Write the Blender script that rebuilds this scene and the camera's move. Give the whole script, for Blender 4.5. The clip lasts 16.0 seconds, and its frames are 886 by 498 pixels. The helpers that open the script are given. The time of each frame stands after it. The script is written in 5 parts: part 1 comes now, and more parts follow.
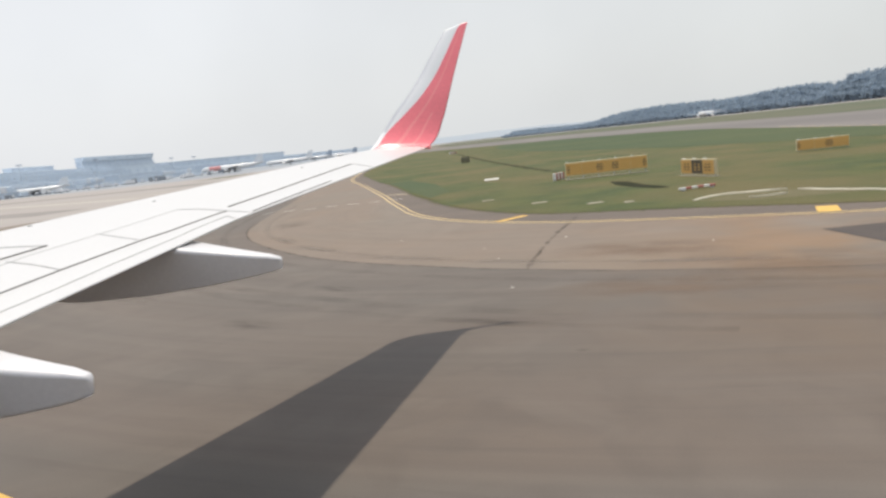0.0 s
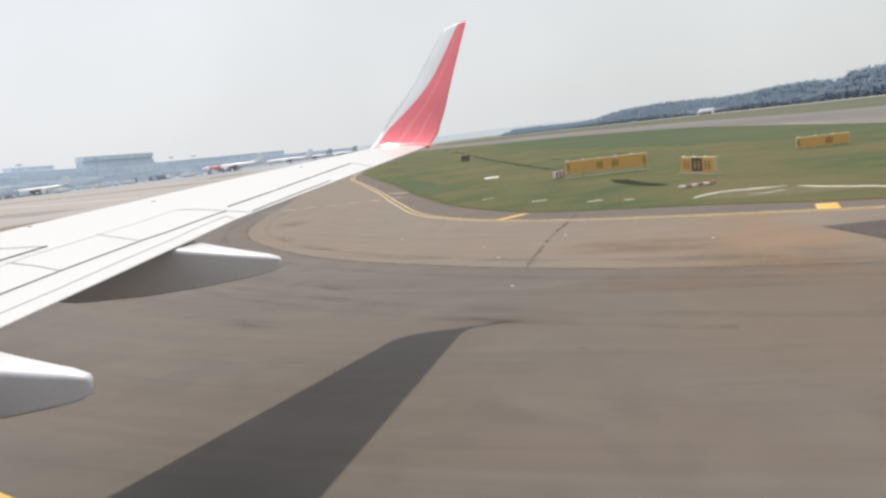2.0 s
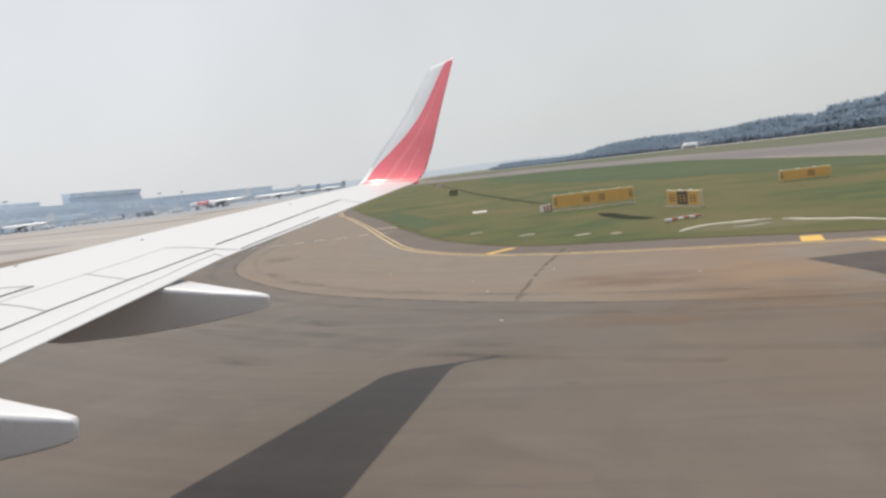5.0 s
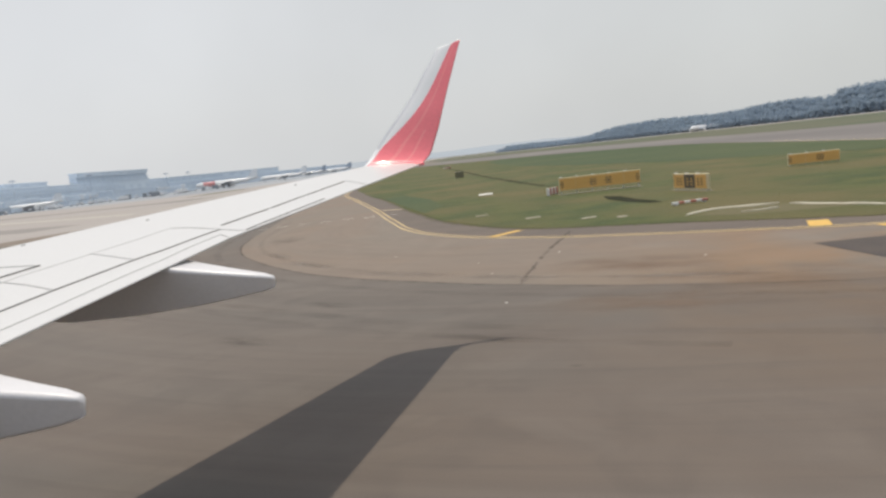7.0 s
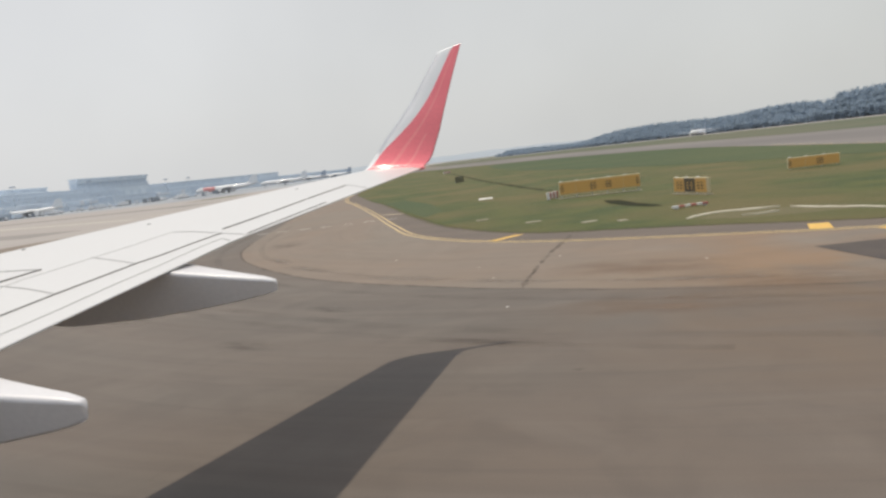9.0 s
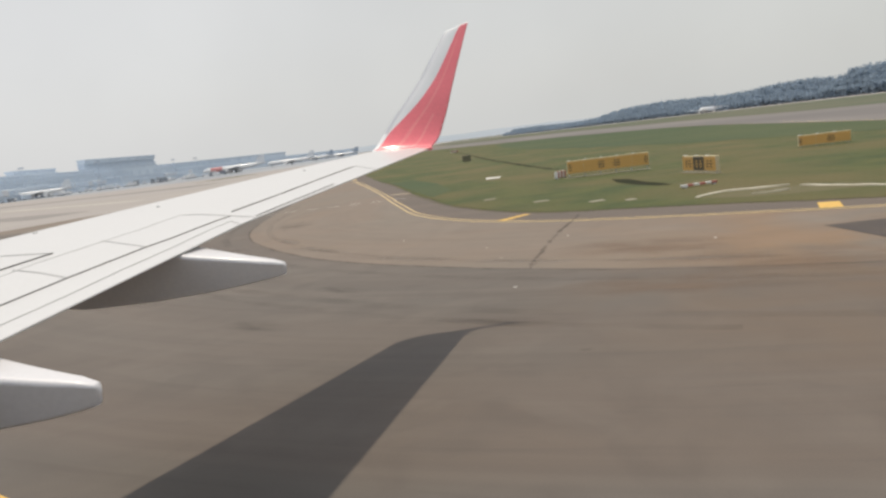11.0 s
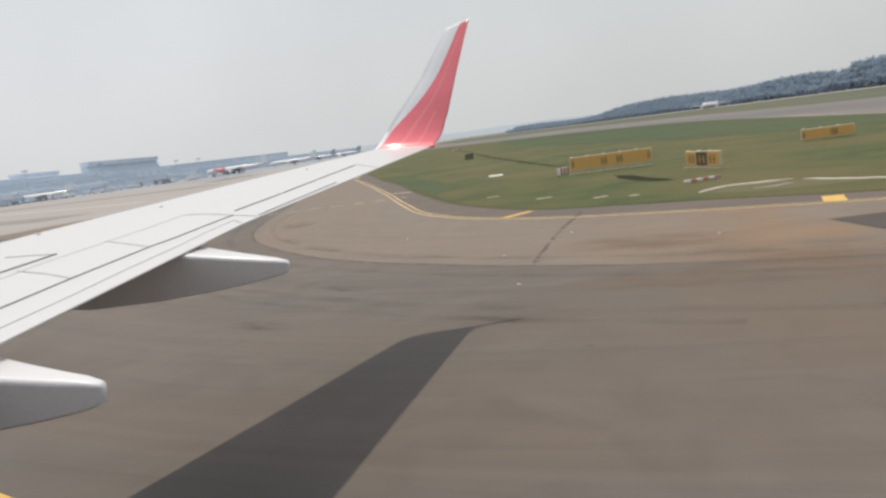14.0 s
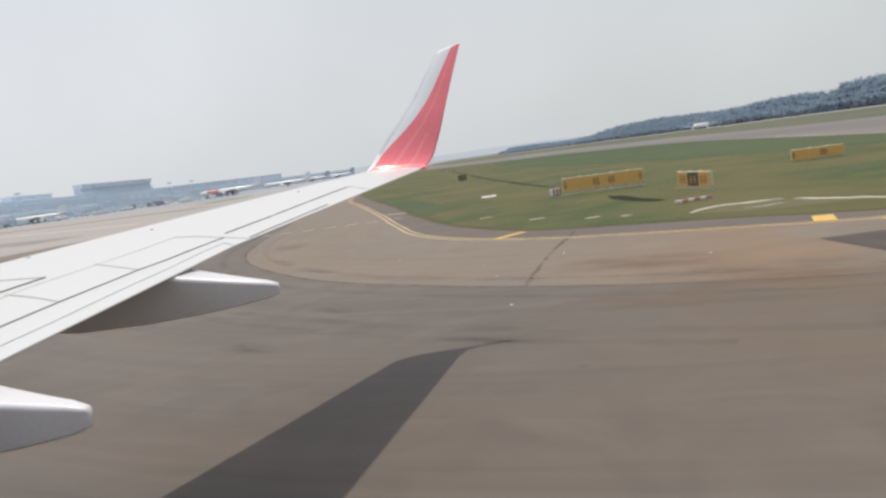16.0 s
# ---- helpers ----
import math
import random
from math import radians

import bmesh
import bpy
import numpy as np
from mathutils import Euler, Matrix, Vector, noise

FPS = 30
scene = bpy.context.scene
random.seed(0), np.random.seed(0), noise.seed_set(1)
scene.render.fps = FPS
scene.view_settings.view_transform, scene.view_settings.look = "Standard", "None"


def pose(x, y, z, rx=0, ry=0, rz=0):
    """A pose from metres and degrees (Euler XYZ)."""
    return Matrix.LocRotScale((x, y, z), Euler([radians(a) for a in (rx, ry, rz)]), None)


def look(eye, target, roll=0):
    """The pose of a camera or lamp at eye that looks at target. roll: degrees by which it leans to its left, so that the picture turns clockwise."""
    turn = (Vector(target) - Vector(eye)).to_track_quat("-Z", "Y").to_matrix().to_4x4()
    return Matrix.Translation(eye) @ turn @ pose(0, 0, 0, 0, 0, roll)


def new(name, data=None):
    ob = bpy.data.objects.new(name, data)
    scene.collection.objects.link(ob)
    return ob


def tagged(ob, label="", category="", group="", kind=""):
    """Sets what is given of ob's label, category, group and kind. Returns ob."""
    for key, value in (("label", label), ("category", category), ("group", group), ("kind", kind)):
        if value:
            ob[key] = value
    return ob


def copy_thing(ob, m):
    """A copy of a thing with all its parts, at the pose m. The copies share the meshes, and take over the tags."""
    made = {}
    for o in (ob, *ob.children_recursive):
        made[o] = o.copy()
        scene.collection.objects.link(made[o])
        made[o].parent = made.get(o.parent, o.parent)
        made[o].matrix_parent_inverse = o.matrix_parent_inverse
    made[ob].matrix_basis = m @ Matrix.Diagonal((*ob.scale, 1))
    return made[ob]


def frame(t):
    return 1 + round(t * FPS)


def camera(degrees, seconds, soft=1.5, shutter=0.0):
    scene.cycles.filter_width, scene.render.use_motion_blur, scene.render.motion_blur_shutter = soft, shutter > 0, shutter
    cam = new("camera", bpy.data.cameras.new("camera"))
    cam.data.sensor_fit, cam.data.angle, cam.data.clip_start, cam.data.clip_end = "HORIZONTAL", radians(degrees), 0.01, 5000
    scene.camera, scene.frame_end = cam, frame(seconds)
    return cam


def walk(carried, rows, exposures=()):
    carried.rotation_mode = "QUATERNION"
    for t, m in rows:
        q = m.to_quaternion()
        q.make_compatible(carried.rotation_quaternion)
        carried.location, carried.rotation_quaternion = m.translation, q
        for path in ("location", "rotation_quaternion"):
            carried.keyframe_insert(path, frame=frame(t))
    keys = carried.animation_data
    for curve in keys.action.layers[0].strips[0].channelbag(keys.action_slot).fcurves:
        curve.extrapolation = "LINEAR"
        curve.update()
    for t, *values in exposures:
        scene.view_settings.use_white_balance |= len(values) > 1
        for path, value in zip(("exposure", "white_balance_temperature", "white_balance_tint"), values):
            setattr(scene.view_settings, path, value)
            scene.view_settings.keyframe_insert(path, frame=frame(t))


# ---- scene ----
cam = camera(64.1, 16.0, soft=2.65)
PATH = [
    (0, (-0.005, 0.023, 3.973), (-0.0209, 2.0010, 3.6781), -6.60),
    (0.5, (-0.014, 0.032, 3.968), (-0.0289, 2.0095, 3.6698), -6.71),
    (1, (-0.020, 0.015, 3.985), (-0.0322, 1.9926, 3.6895), -6.50),
    (1.5, (-0.008, 0.018, 3.981), (-0.0226, 1.9958, 3.6852), -6.69),
    (2, (0.012, 0.009, 3.984), (-0.0055, 1.9862, 3.6848), -6.78),
    (2.5, (-0.013, 0.025, 3.983), (-0.0244, 2.0040, 3.6940), -6.60),
    (3, (0.009, -0.005, 3.982), (0.0008, 1.9757, 3.7062), -6.44),
    (3.5, (0.026, -0.015, 4.010), (0.0173, 1.9654, 3.7305), -6.52),
    (4, (0.007, -0.017, 4.016), (0.0151, 1.9667, 3.7615), -6.22),
    (4.5, (0.014, 0.004, 4.009), (0.0564, 1.9967, 3.8414), -7.32),
    (5, (0.016, -0.019, 4.013), (0.0417, 1.9695, 3.8047), -7.06),
    (7.5, (0.022, -0.010, 4.009), (0.0225, 1.9734, 3.7527), -6.84),
    (8, (-0.009, 0.014, 3.987), (-0.0067, 1.9977, 3.7315), -7.08),
    (8.5, (0.006, -0.011, 3.980), (0.0094, 1.9732, 3.7270), -6.94),
    (9, (-0.004, 0.007, 3.994), (0.0016, 1.9917, 3.7509), -6.90),
    (11.5, (-0.009, -0.012, 4.027), (-0.0355, 1.9646, 3.7227), -7.25),
    (12, (-0.016, -0.039, 4.001), (-0.0411, 1.9399, 3.7099), -7.37),
    (12.5, (0.017, -0.028, 4.023), (-0.0179, 1.9475, 3.7143), -7.73),
    (13, (-0.005, 0.009, 4.016), (-0.0366, 1.9848, 3.7105), -7.70),
    (13.5, (-0.012, 0.011, 4.004), (-0.0465, 1.9882, 3.7073), -8.08),
    (14, (-0.005, -0.001, 4.011), (-0.0379, 1.9757, 3.7096), -7.84),
    (14.5, (-0.037, 0.019, 3.993), (-0.0630, 1.9972, 3.7021), -7.87),
    (15, (-0.006, -0.001, 4.007), (-0.0377, 1.9769, 3.7117), -7.92),
    (15.5, (0.015, -0.003, 4.021), (-0.0150, 1.9760, 3.7317), -7.88),
    (16, (0.034, -0.017, 4.014), (0.0263, 1.9675, 3.7682), -8.00),
]
walk(cam, [(t, look(eye, target, roll)) for t, eye, target, roll in PATH], exposures=[(0, 0.31, 6640, 11), (3, 0.29, 6620, 11), (4.5, 0.19, 6620, 11), (8, 0.07, 6720, 11), (11.5, 0.06, 6840, 11), (12.5, 0.05, 6840, 11), (13, 0.02, 6760, 11), (14, 0.07, 6660, 11), (15, 0.10, 6600, 11), (16, 0.12, 6540, 11)])

# ---- light: hazy tropical noon, the sun high over the wing ----
SUN_DIR = Vector((-0.070, 0.224, 1.0)).normalized()
world = bpy.data.worlds.new("hazy_sky")
scene.world = world
world.use_nodes = True
wn, wl = world.node_tree.nodes, world.node_tree.links
wn.clear()
w_out = wn.new("ShaderNodeOutputWorld")
w_bg = wn.new("ShaderNodeBackground")
w_sky = wn.new("ShaderNodeTexSky")
w_sky.sky_type = "NISHITA"
w_sky.sun_disc = False
w_sky.sun_elevation = math.asin(SUN_DIR.z)
w_sky.sun_rotation = math.atan2(SUN_DIR.x, SUN_DIR.y)
w_sky.dust_density = 6.0
w_sky.air_density = 1.0
w_gain = wn.new("ShaderNodeMixRGB")
w_gain.blend_type = "MULTIPLY"
w_gain.inputs[0].default_value = 1.0
w_gain.inputs[2].default_value = (0.12, 0.12, 0.12, 1)
w_mix = wn.new("ShaderNodeMixRGB")
w_mix.inputs[0].default_value = 0.86
w_tc = wn.new("ShaderNodeTexCoord")  # the haze is thicker and brighter over the apron than over the woods
w_sep = wn.new("ShaderNodeSeparateXYZ")
w_side = wn.new("ShaderNodeMapRange")
w_side.inputs[1].default_value, w_side.inputs[2].default_value = -0.75, 0.75
w_haze = wn.new("ShaderNodeMixRGB")
w_haze.inputs[1].default_value = (0.735, 0.765, 0.80, 1)
w_haze.inputs[2].default_value = (0.595, 0.625, 0.625, 1)
wl.new(w_tc.outputs["Generated"], w_sep.inputs[0])
wl.new(w_sep.outputs[0], w_side.inputs[0])
wl.new(w_side.outputs[0], w_haze.inputs[0])
w_up = wn.new("ShaderNodeMapRange")  # and it thins out to blue overhead
w_up.inputs[1].default_value, w_up.inputs[2].default_value = 0.35, 0.9
w_blue = wn.new("ShaderNodeMixRGB")
w_blue.inputs[2].default_value = (0.71, 0.835, 1.01, 1)
wl.new(w_sep.outputs[2], w_up.inputs[0])
wl.new(w_up.outputs[0], w_blue.inputs[0])
wl.new(w_haze.outputs[0], w_blue.inputs[1])
w_cloud = wn.new("ShaderNodeTexNoise")
w_cloud.inputs["Scale"].default_value, w_cloud.inputs["Detail"].default_value = 2.6, 5.0
w_soft = wn.new("ShaderNodeMapRange")
w_soft.inputs[1].default_value, w_soft.inputs[2].default_value, w_soft.inputs[3].default_value, w_soft.inputs[4].default_value = 0.3, 0.7, 0.955, 1.045
w_thick = wn.new("ShaderNodeMixRGB")
w_thick.blend_type = "MULTIPLY"
w_thick.inputs[0].default_value = 1.0
wl.new(w_tc.outputs["Generated"], w_cloud.inputs["Vector"])
wl.new(w_cloud.outputs[0], w_soft.inputs[0])
wl.new(w_blue.outputs[0], w_thick.inputs[1])
wl.new(w_soft.outputs[0], w_thick.inputs[2])
wl.new(w_thick.outputs[0], w_mix.inputs[2])
wl.new(w_sky.outputs[0], w_gain.inputs[1])
wl.new(w_gain.outputs[0], w_mix.inputs[1])
wl.new(w_mix.outputs[0], w_bg.inputs[0])
w_bg.inputs[1].default_value = 1.0
wl.new(w_bg.outputs[0], w_out.inputs[0])

sun_data = bpy.data.lights.new("sun", "SUN")
sun_data.energy = 2.42
sun_data.angle = radians(1.2)
sun_data.color = (1.0, 0.905, 0.755)
sun = new("sun", sun_data)
sun.matrix_world = look(SUN_DIR * 100, (0, 0, 0))


# ---- materials ----
def material(name, color, rough=0.6, metal=0.0, second=None, scale=4.0, fine=60.0, stretch=(1, 1, 1),
             amount=0.5, bump=0.0, coat=0.0, third=None, third_scale=0.3, detail=5.0):
    """Two scales of noise between two colours, fine grain and relief, in object space metres."""
    m = bpy.data.materials.new(name)
    m.use_nodes = True
    n, l = m.node_tree.nodes, m.node_tree.links
    b = n["Principled BSDF"]
    b.inputs["Roughness"].default_value = rough
    b.inputs["Metallic"].default_value = metal
    b.inputs["Coat Weight"].default_value = coat
    b.inputs["Coat Roughness"].default_value = 0.12
    second = second or tuple(c * 0.85 for c in color)
    tc = n.new("ShaderNodeTexCoord")
    mp = n.new("ShaderNodeMapping")
    mp.inputs["Scale"].default_value = stretch
    l.new(tc.outputs["Object"], mp.inputs[0])
    big = n.new("ShaderNodeTexNoise")
    big.inputs["Scale"].default_value = scale
    big.inputs["Detail"].default_value = detail
    l.new(mp.outputs[0], big.inputs["Vector"])
    ramp = n.new("ShaderNodeMapRange")
    ramp.inputs[1].default_value, ramp.inputs[2].default_value = 0.5 - 0.25 / max(amount, 0.05) * 0.5, 0.5 + 0.25 / max(amount, 0.05) * 0.5
    l.new(big.outputs[0], ramp.inputs[0])
    mix = n.new("ShaderNodeMixRGB")
    mix.inputs[1].default_value = (*color, 1)
    mix.inputs[2].default_value = (*second, 1)
    l.new(ramp.outputs[0], mix.inputs[0])
    last = mix
    if third:
        wide = n.new("ShaderNodeTexNoise")
        wide.inputs["Scale"].default_value = third_scale
        wide.inputs["Detail"].default_value = 3.0
        l.new(mp.outputs[0], wide.inputs["Vector"])
        r2 = n.new("ShaderNodeMapRange")
        r2.inputs[1].default_value, r2.inputs[2].default_value = 0.42, 0.62
        l.new(wide.outputs[0], r2.inputs[0])
        mix2 = n.new("ShaderNodeMixRGB")
        l.new(r2.outputs[0], mix2.inputs[0])
        l.new(last.outputs[0], mix2.inputs[1])
        mix2.inputs[2].default_value = (*third, 1)
        last = mix2
    grain = n.new("ShaderNodeTexNoise")
    grain.inputs["Scale"].default_value = fine
    grain.inputs["Detail"].default_value = 3.0
    l.new(tc.outputs["Object"], grain.inputs["Vector"])
    r3 = n.new("ShaderNodeMapRange")
    r3.inputs[1].default_value, r3.inputs[2].default_value = 0.3, 0.7
    r3.inputs[3].default_value, r3.inputs[4].default_value = 0.88, 1.12
    l.new(grain.outputs[0], r3.inputs[0])
    mul = n.new("ShaderNodeMixRGB")
    mul.blend_type = "MULTIPLY"
    mul.inputs[0].default_value = min(1.0, amount * 1.4)
    l.new(last.outputs[0], mul.inputs[1])
    l.new(r3.outputs[0], mul.inputs[2])
    l.new(mul.outputs[0], b.inputs["Base Color"])
    if bump:
        bp = n.new("ShaderNodeBump")
        bp.inputs["Strength"].default_value = min(1.0, bump)
        bp.inputs["Distance"].default_value = 0.02
        l.new(grain.outputs[0], bp.inputs["Height"])
        l.new(bp.outputs[0], b.inputs["Normal"])
    return m


DUST_CENTRE = (19.0, 16.0, 0.0)  # brown earth carried over the paving lies thickest here
TURN_CENTRE = (14.0, 49.0, 0.0)  # the aircraft's wheel tracks bend round this point


def streaked_asphalt(name, base, dark, light, warm, streak=1.0, blotch=1.0):
    """Worn taxiway asphalt: long wheel-track streaks that bend with the turn, blotches, stains and grain."""
    m = bpy.data.materials.new(name)
    m.use_nodes = True
    n, l = m.node_tree.nodes, m.node_tree.links
    b = n["Principled BSDF"]
    b.inputs["Roughness"].default_value = 0.85
    tc = n.new("ShaderNodeTexCoord")
    off = n.new("ShaderNodeVectorMath")
    off.operation = "SUBTRACT"
    off.inputs[1].default_value = TURN_CENTRE
    l.new(tc.outputs["Object"], off.inputs[0])
    sep = n.new("ShaderNodeSeparateXYZ")
    l.new(off.outputs[0], sep.inputs[0])
    far = n.new("ShaderNodeVectorMath")
    far.operation = "LENGTH"
    l.new(off.outputs[0], far.inputs[0])
    ang = n.new("ShaderNodeMath")
    ang.operation = "ARCTAN2"
    l.new(sep.outputs[0], ang.inputs[0])
    l.new(sep.outputs[1], ang.inputs[1])
    arc = n.new("ShaderNodeMath")
    arc.operation = "MULTIPLY"
    arc.inputs[1].default_value = 34.0
    l.new(ang.outputs[0], arc.inputs[0])
    bent = n.new("ShaderNodeCombineXYZ")
    l.new(arc.outputs[0], bent.inputs[0])
    l.new(far.outputs["Value"], bent.inputs[1])

    def noisy(scale, stretch, detail, low, high, turn=0.0, warp=0.0, along=False, shift=0.0):
        mp = n.new("ShaderNodeMapping")
        mp.inputs["Scale"].default_value = stretch
        mp.inputs["Rotation"].default_value = (0, 0, turn)
        mp.inputs["Location"].default_value = (shift, shift * 1.7, shift)
        l.new(bent.outputs[0] if along else tc.outputs["Object"], mp.inputs[0])
        t = n.new("ShaderNodeTexNoise")
        t.inputs["Scale"].default_value = scale
        t.inputs["Detail"].default_value = detail
        t.inputs["Distortion"].default_value = warp
        l.new(mp.outputs[0], t.inputs["Vector"])
        r = n.new("ShaderNodeMapRange")
        r.inputs[1].default_value, r.inputs[2].default_value = low, high
        l.new(t.outputs[0], r.inputs[0])
        return r, t

    def blend(prev, fac, color, power):
        mx = n.new("ShaderNodeMixRGB")
        f = n.new("ShaderNodeMath")
        f.operation = "MULTIPLY"
        f.inputs[1].default_value = power
        l.new(fac.outputs[0], f.inputs[0])
        l.new(f.outputs[0], mx.inputs[0])
        if isinstance(prev, tuple):
            mx.inputs[1].default_value = (*prev, 1)
        else:
            l.new(prev.outputs[0], mx.inputs[1])
        mx.inputs[2].default_value = (*color, 1)
        return mx

    cool = tuple(c * k for c, k in zip(base, (0.93, 1.04, 1.10)))
    wide, _ = noisy(1.0, (0.025, 0.20, 1), 4, 0.42, 0.62, 0, 0.5, True)
    lane, _ = noisy(1.0, (0.060, 1.0, 1), 6, 0.47, 0.68, 0, 0.6, True, 3.1)
    pale, _ = noisy(1.0, (0.050, 1.4, 1), 6, 0.52, 0.70, 0, 0.5, True, 7.7)
    thin, _ = noisy(1.0, (0.090, 4.5, 1), 6, 0.52, 0.72, 0, 0.5, True, 12.4)
    scuff, _ = noisy(1.0, (0.25, 2.2, 1), 6, 0.58, 0.72, 0, 0.8, True, 21.0)
    patchy, _ = noisy(0.16, (1, 1, 1), 4, 0.45, 0.68)
    cloudy, _ = noisy(0.55, (1, 1, 1), 8, 0.48, 0.70, 0.2, 1.2, False, 5.0)
    spot, _ = noisy(1.3, (1, 1, 1), 6, 0.63, 0.76, 0.0, 0.5)
    last = blend(base, patchy, warm, 0.6)
    last = blend(last, wide, cool, 0.65)
    last = blend(last, cloudy, dark, 0.30 * blotch)
    mottle, _ = noisy(0.30, (1, 1, 1), 6, 0.50, 0.66, 0.5, 1.5, False, 17.0)
    last = blend(last, mottle, light, 0.30 * blotch)
    reach = n.new("ShaderNodeVectorMath")
    reach.operation = "DISTANCE"
    reach.inputs[1].default_value = DUST_CENTRE
    l.new(tc.outputs["Object"], reach.inputs[0])
    near = n.new("ShaderNodeMapRange")
    near.interpolation_type = "SMOOTHSTEP"
    near.inputs[1].default_value, near.inputs[2].default_value, near.inputs[3].default_value, near.inputs[4].default_value = 5.0, 20.0, 1.0, 0.0
    l.new(reach.outputs["Value"], near.inputs[0])
    drift, _ = noisy(0.22, (1, 1, 1), 7, 0.36, 0.60, 0.3, 0.8, False, 9.0)
    dust = n.new("ShaderNodeMath")
    dust.operation = "MULTIPLY"
    l.new(near.outputs[0], dust.inputs[0])
    l.new(drift.outputs[0], dust.inputs[1])
    last = blend(last, dust, tuple(c * k for c, k in zip(base, (1.24, 0.95, 0.62))), 1.0)
    last = blend(last, lane, dark, 0.34 * streak)
    last = blend(last, pale, light, 0.34 * streak)
    last = blend(last, thin, dark, 0.20 * streak)
    last = blend(last, scuff, dark, 0.30 * blotch)
    last = blend(last, spot, dark, 0.22 * blotch)
    g, raw = noisy(38.0, (1, 1, 1), 5, 0.3, 0.7)
    g.inputs[3].default_value, g.inputs[4].default_value = 0.95, 1.05
    mul = n.new("ShaderNodeMixRGB")
    mul.blend_type = "MULTIPLY"
    mul.inputs[0].default_value = 1.0
    l.new(last.outputs[0], mul.inputs[1])
    l.new(g.outputs[0], mul.inputs[2])
    l.new(mul.outputs[0], b.inputs["Base Color"])
    bp = n.new("ShaderNodeBump")
    bp.inputs["Strength"].default_value = 0.08
    bp.inputs["Distance"].default_value = 0.01
    l.new(raw.outputs[0], bp.inputs["Height"])
    l.new(bp.outputs[0], b.inputs["Normal"])
    return m


ASPHALT = streaked_asphalt("worn_asphalt", (0.178, 0.138, 0.107), (0.120, 0.093, 0.074), (0.225, 0.185, 0.150), (0.192, 0.138, 0.098), 0.6, 0.7)
OLD_ASPHALT = streaked_asphalt("old_grey_asphalt", (0.117, 0.095, 0.079), (0.083, 0.068, 0.058), (0.150, 0.126, 0.106), (0.126, 0.096, 0.075), 0.9, 1.3)
DARK_ASPHALT = material("dark_asphalt", (0.058, 0.046, 0.040), 0.85, second=(0.078, 0.060, 0.050), scale=0.5, fine=50, bump=0.3, third=(0.050, 0.041, 0.038))
SHOULDER = material("shoulder_asphalt", (0.132, 0.104, 0.084), 0.88, second=(0.102, 0.083, 0.069), scale=0.35, fine=45, stretch=(0.3, 1.2, 1), bump=0.3)
# Bluish grey here includes the haze over the stands, painted into the asphalt.
STAND_PAVING = material("hazed_stand_paving", (0.26, 0.285, 0.315), 0.8, second=(0.20, 0.22, 0.245), scale=0.04, fine=1.5, stretch=(1, 0.4, 1), third=(0.31, 0.325, 0.345), third_scale=0.015)
DITCH_MUD = material("ditch_mud", (0.032, 0.030, 0.018), 0.95, second=(0.020, 0.026, 0.010), scale=0.8, fine=12, bump=0.8)
DITCH_MUD.node_tree.nodes["Principled BSDF"].inputs["Specular IOR Level"].default_value = 0.1
PALE_CONCRETE = material("pale_lane_concrete", (0.46, 0.42, 0.36), 0.85, second=(0.38, 0.345, 0.30), scale=0.1, fine=3)
CONCRETE = material("apron_concrete", (0.34, 0.305, 0.28), 0.85, second=(0.28, 0.255, 0.235), scale=0.05, fine=3, stretch=(0.3, 1.5, 1), third=(0.31, 0.285, 0.265), third_scale=0.012)
FAR_PAVING = material("grey_paving", (0.195, 0.18, 0.17), 0.85, second=(0.155, 0.145, 0.138), scale=0.03, fine=6, stretch=(1, 0.3, 1), third=(0.225, 0.205, 0.19), third_scale=0.02)
TAXI_PAVING = material("far_taxiway_paving", (0.150, 0.136, 0.127), 0.85, second=(0.120, 0.108, 0.102), scale=0.03, fine=6, stretch=(1, 0.3, 1), third=(0.172, 0.154, 0.143), third_scale=0.02)
GRASS = material("mown_grass", (0.075, 0.081, 0.019), 0.95, second=(0.038, 0.057, 0.012), scale=0.30, fine=14, bump=1.0, amount=0.85, third=(0.100, 0.084, 0.027), third_scale=0.09, detail=9)
GRASS_BLADE = material("grass_blade", (0.15, 0.16, 0.04), 0.9, second=(0.11, 0.135, 0.03), scale=0.3, fine=9, third=(0.15, 0.135, 0.045), third_scale=0.06)
LUSH_GRASS = material("lush_grass", (0.042, 0.066, 0.020), 0.95, second=(0.033, 0.054, 0.016), scale=0.12, fine=9, bump=0.8, amount=0.6, third=(0.056, 0.072, 0.022), third_scale=0.03, detail=6)
FAR_GRASS = material("dry_far_grass", (0.078, 0.092, 0.050), 0.95, second=(0.062, 0.078, 0.042), scale=0.03, fine=0.6, third=(0.098, 0.098, 0.058), third_scale=0.01)
YELLOW_PAINT = material("worn_yellow_paint", (0.74, 0.55, 0.27), 0.75, second=(0.54, 0.41, 0.21), scale=3, fine=40, amount=0.6)
STRONG_YELLOW = material("fresh_yellow_paint", (0.66, 0.41, 0.085), 0.7, second=(0.55, 0.34, 0.08), scale=3, fine=40, amount=0.5)
PALE_YELLOW = material("bleached_yellow_paint", (0.52, 0.41, 0.26), 0.75, second=(0.42, 0.33, 0.21), scale=2.5, fine=40, amount=0.6)
GREY_CONCRETE = material("smooth_grey_paving", (0.155, 0.142, 0.130), 0.8, second=(0.135, 0.124, 0.114), scale=0.4, fine=30, amount=0.6, bump=0.2)
WHITE_PAINT = material("white_road_paint", (0.70, 0.68, 0.63), 0.75, second=(0.55, 0.53, 0.49), scale=3, fine=30)
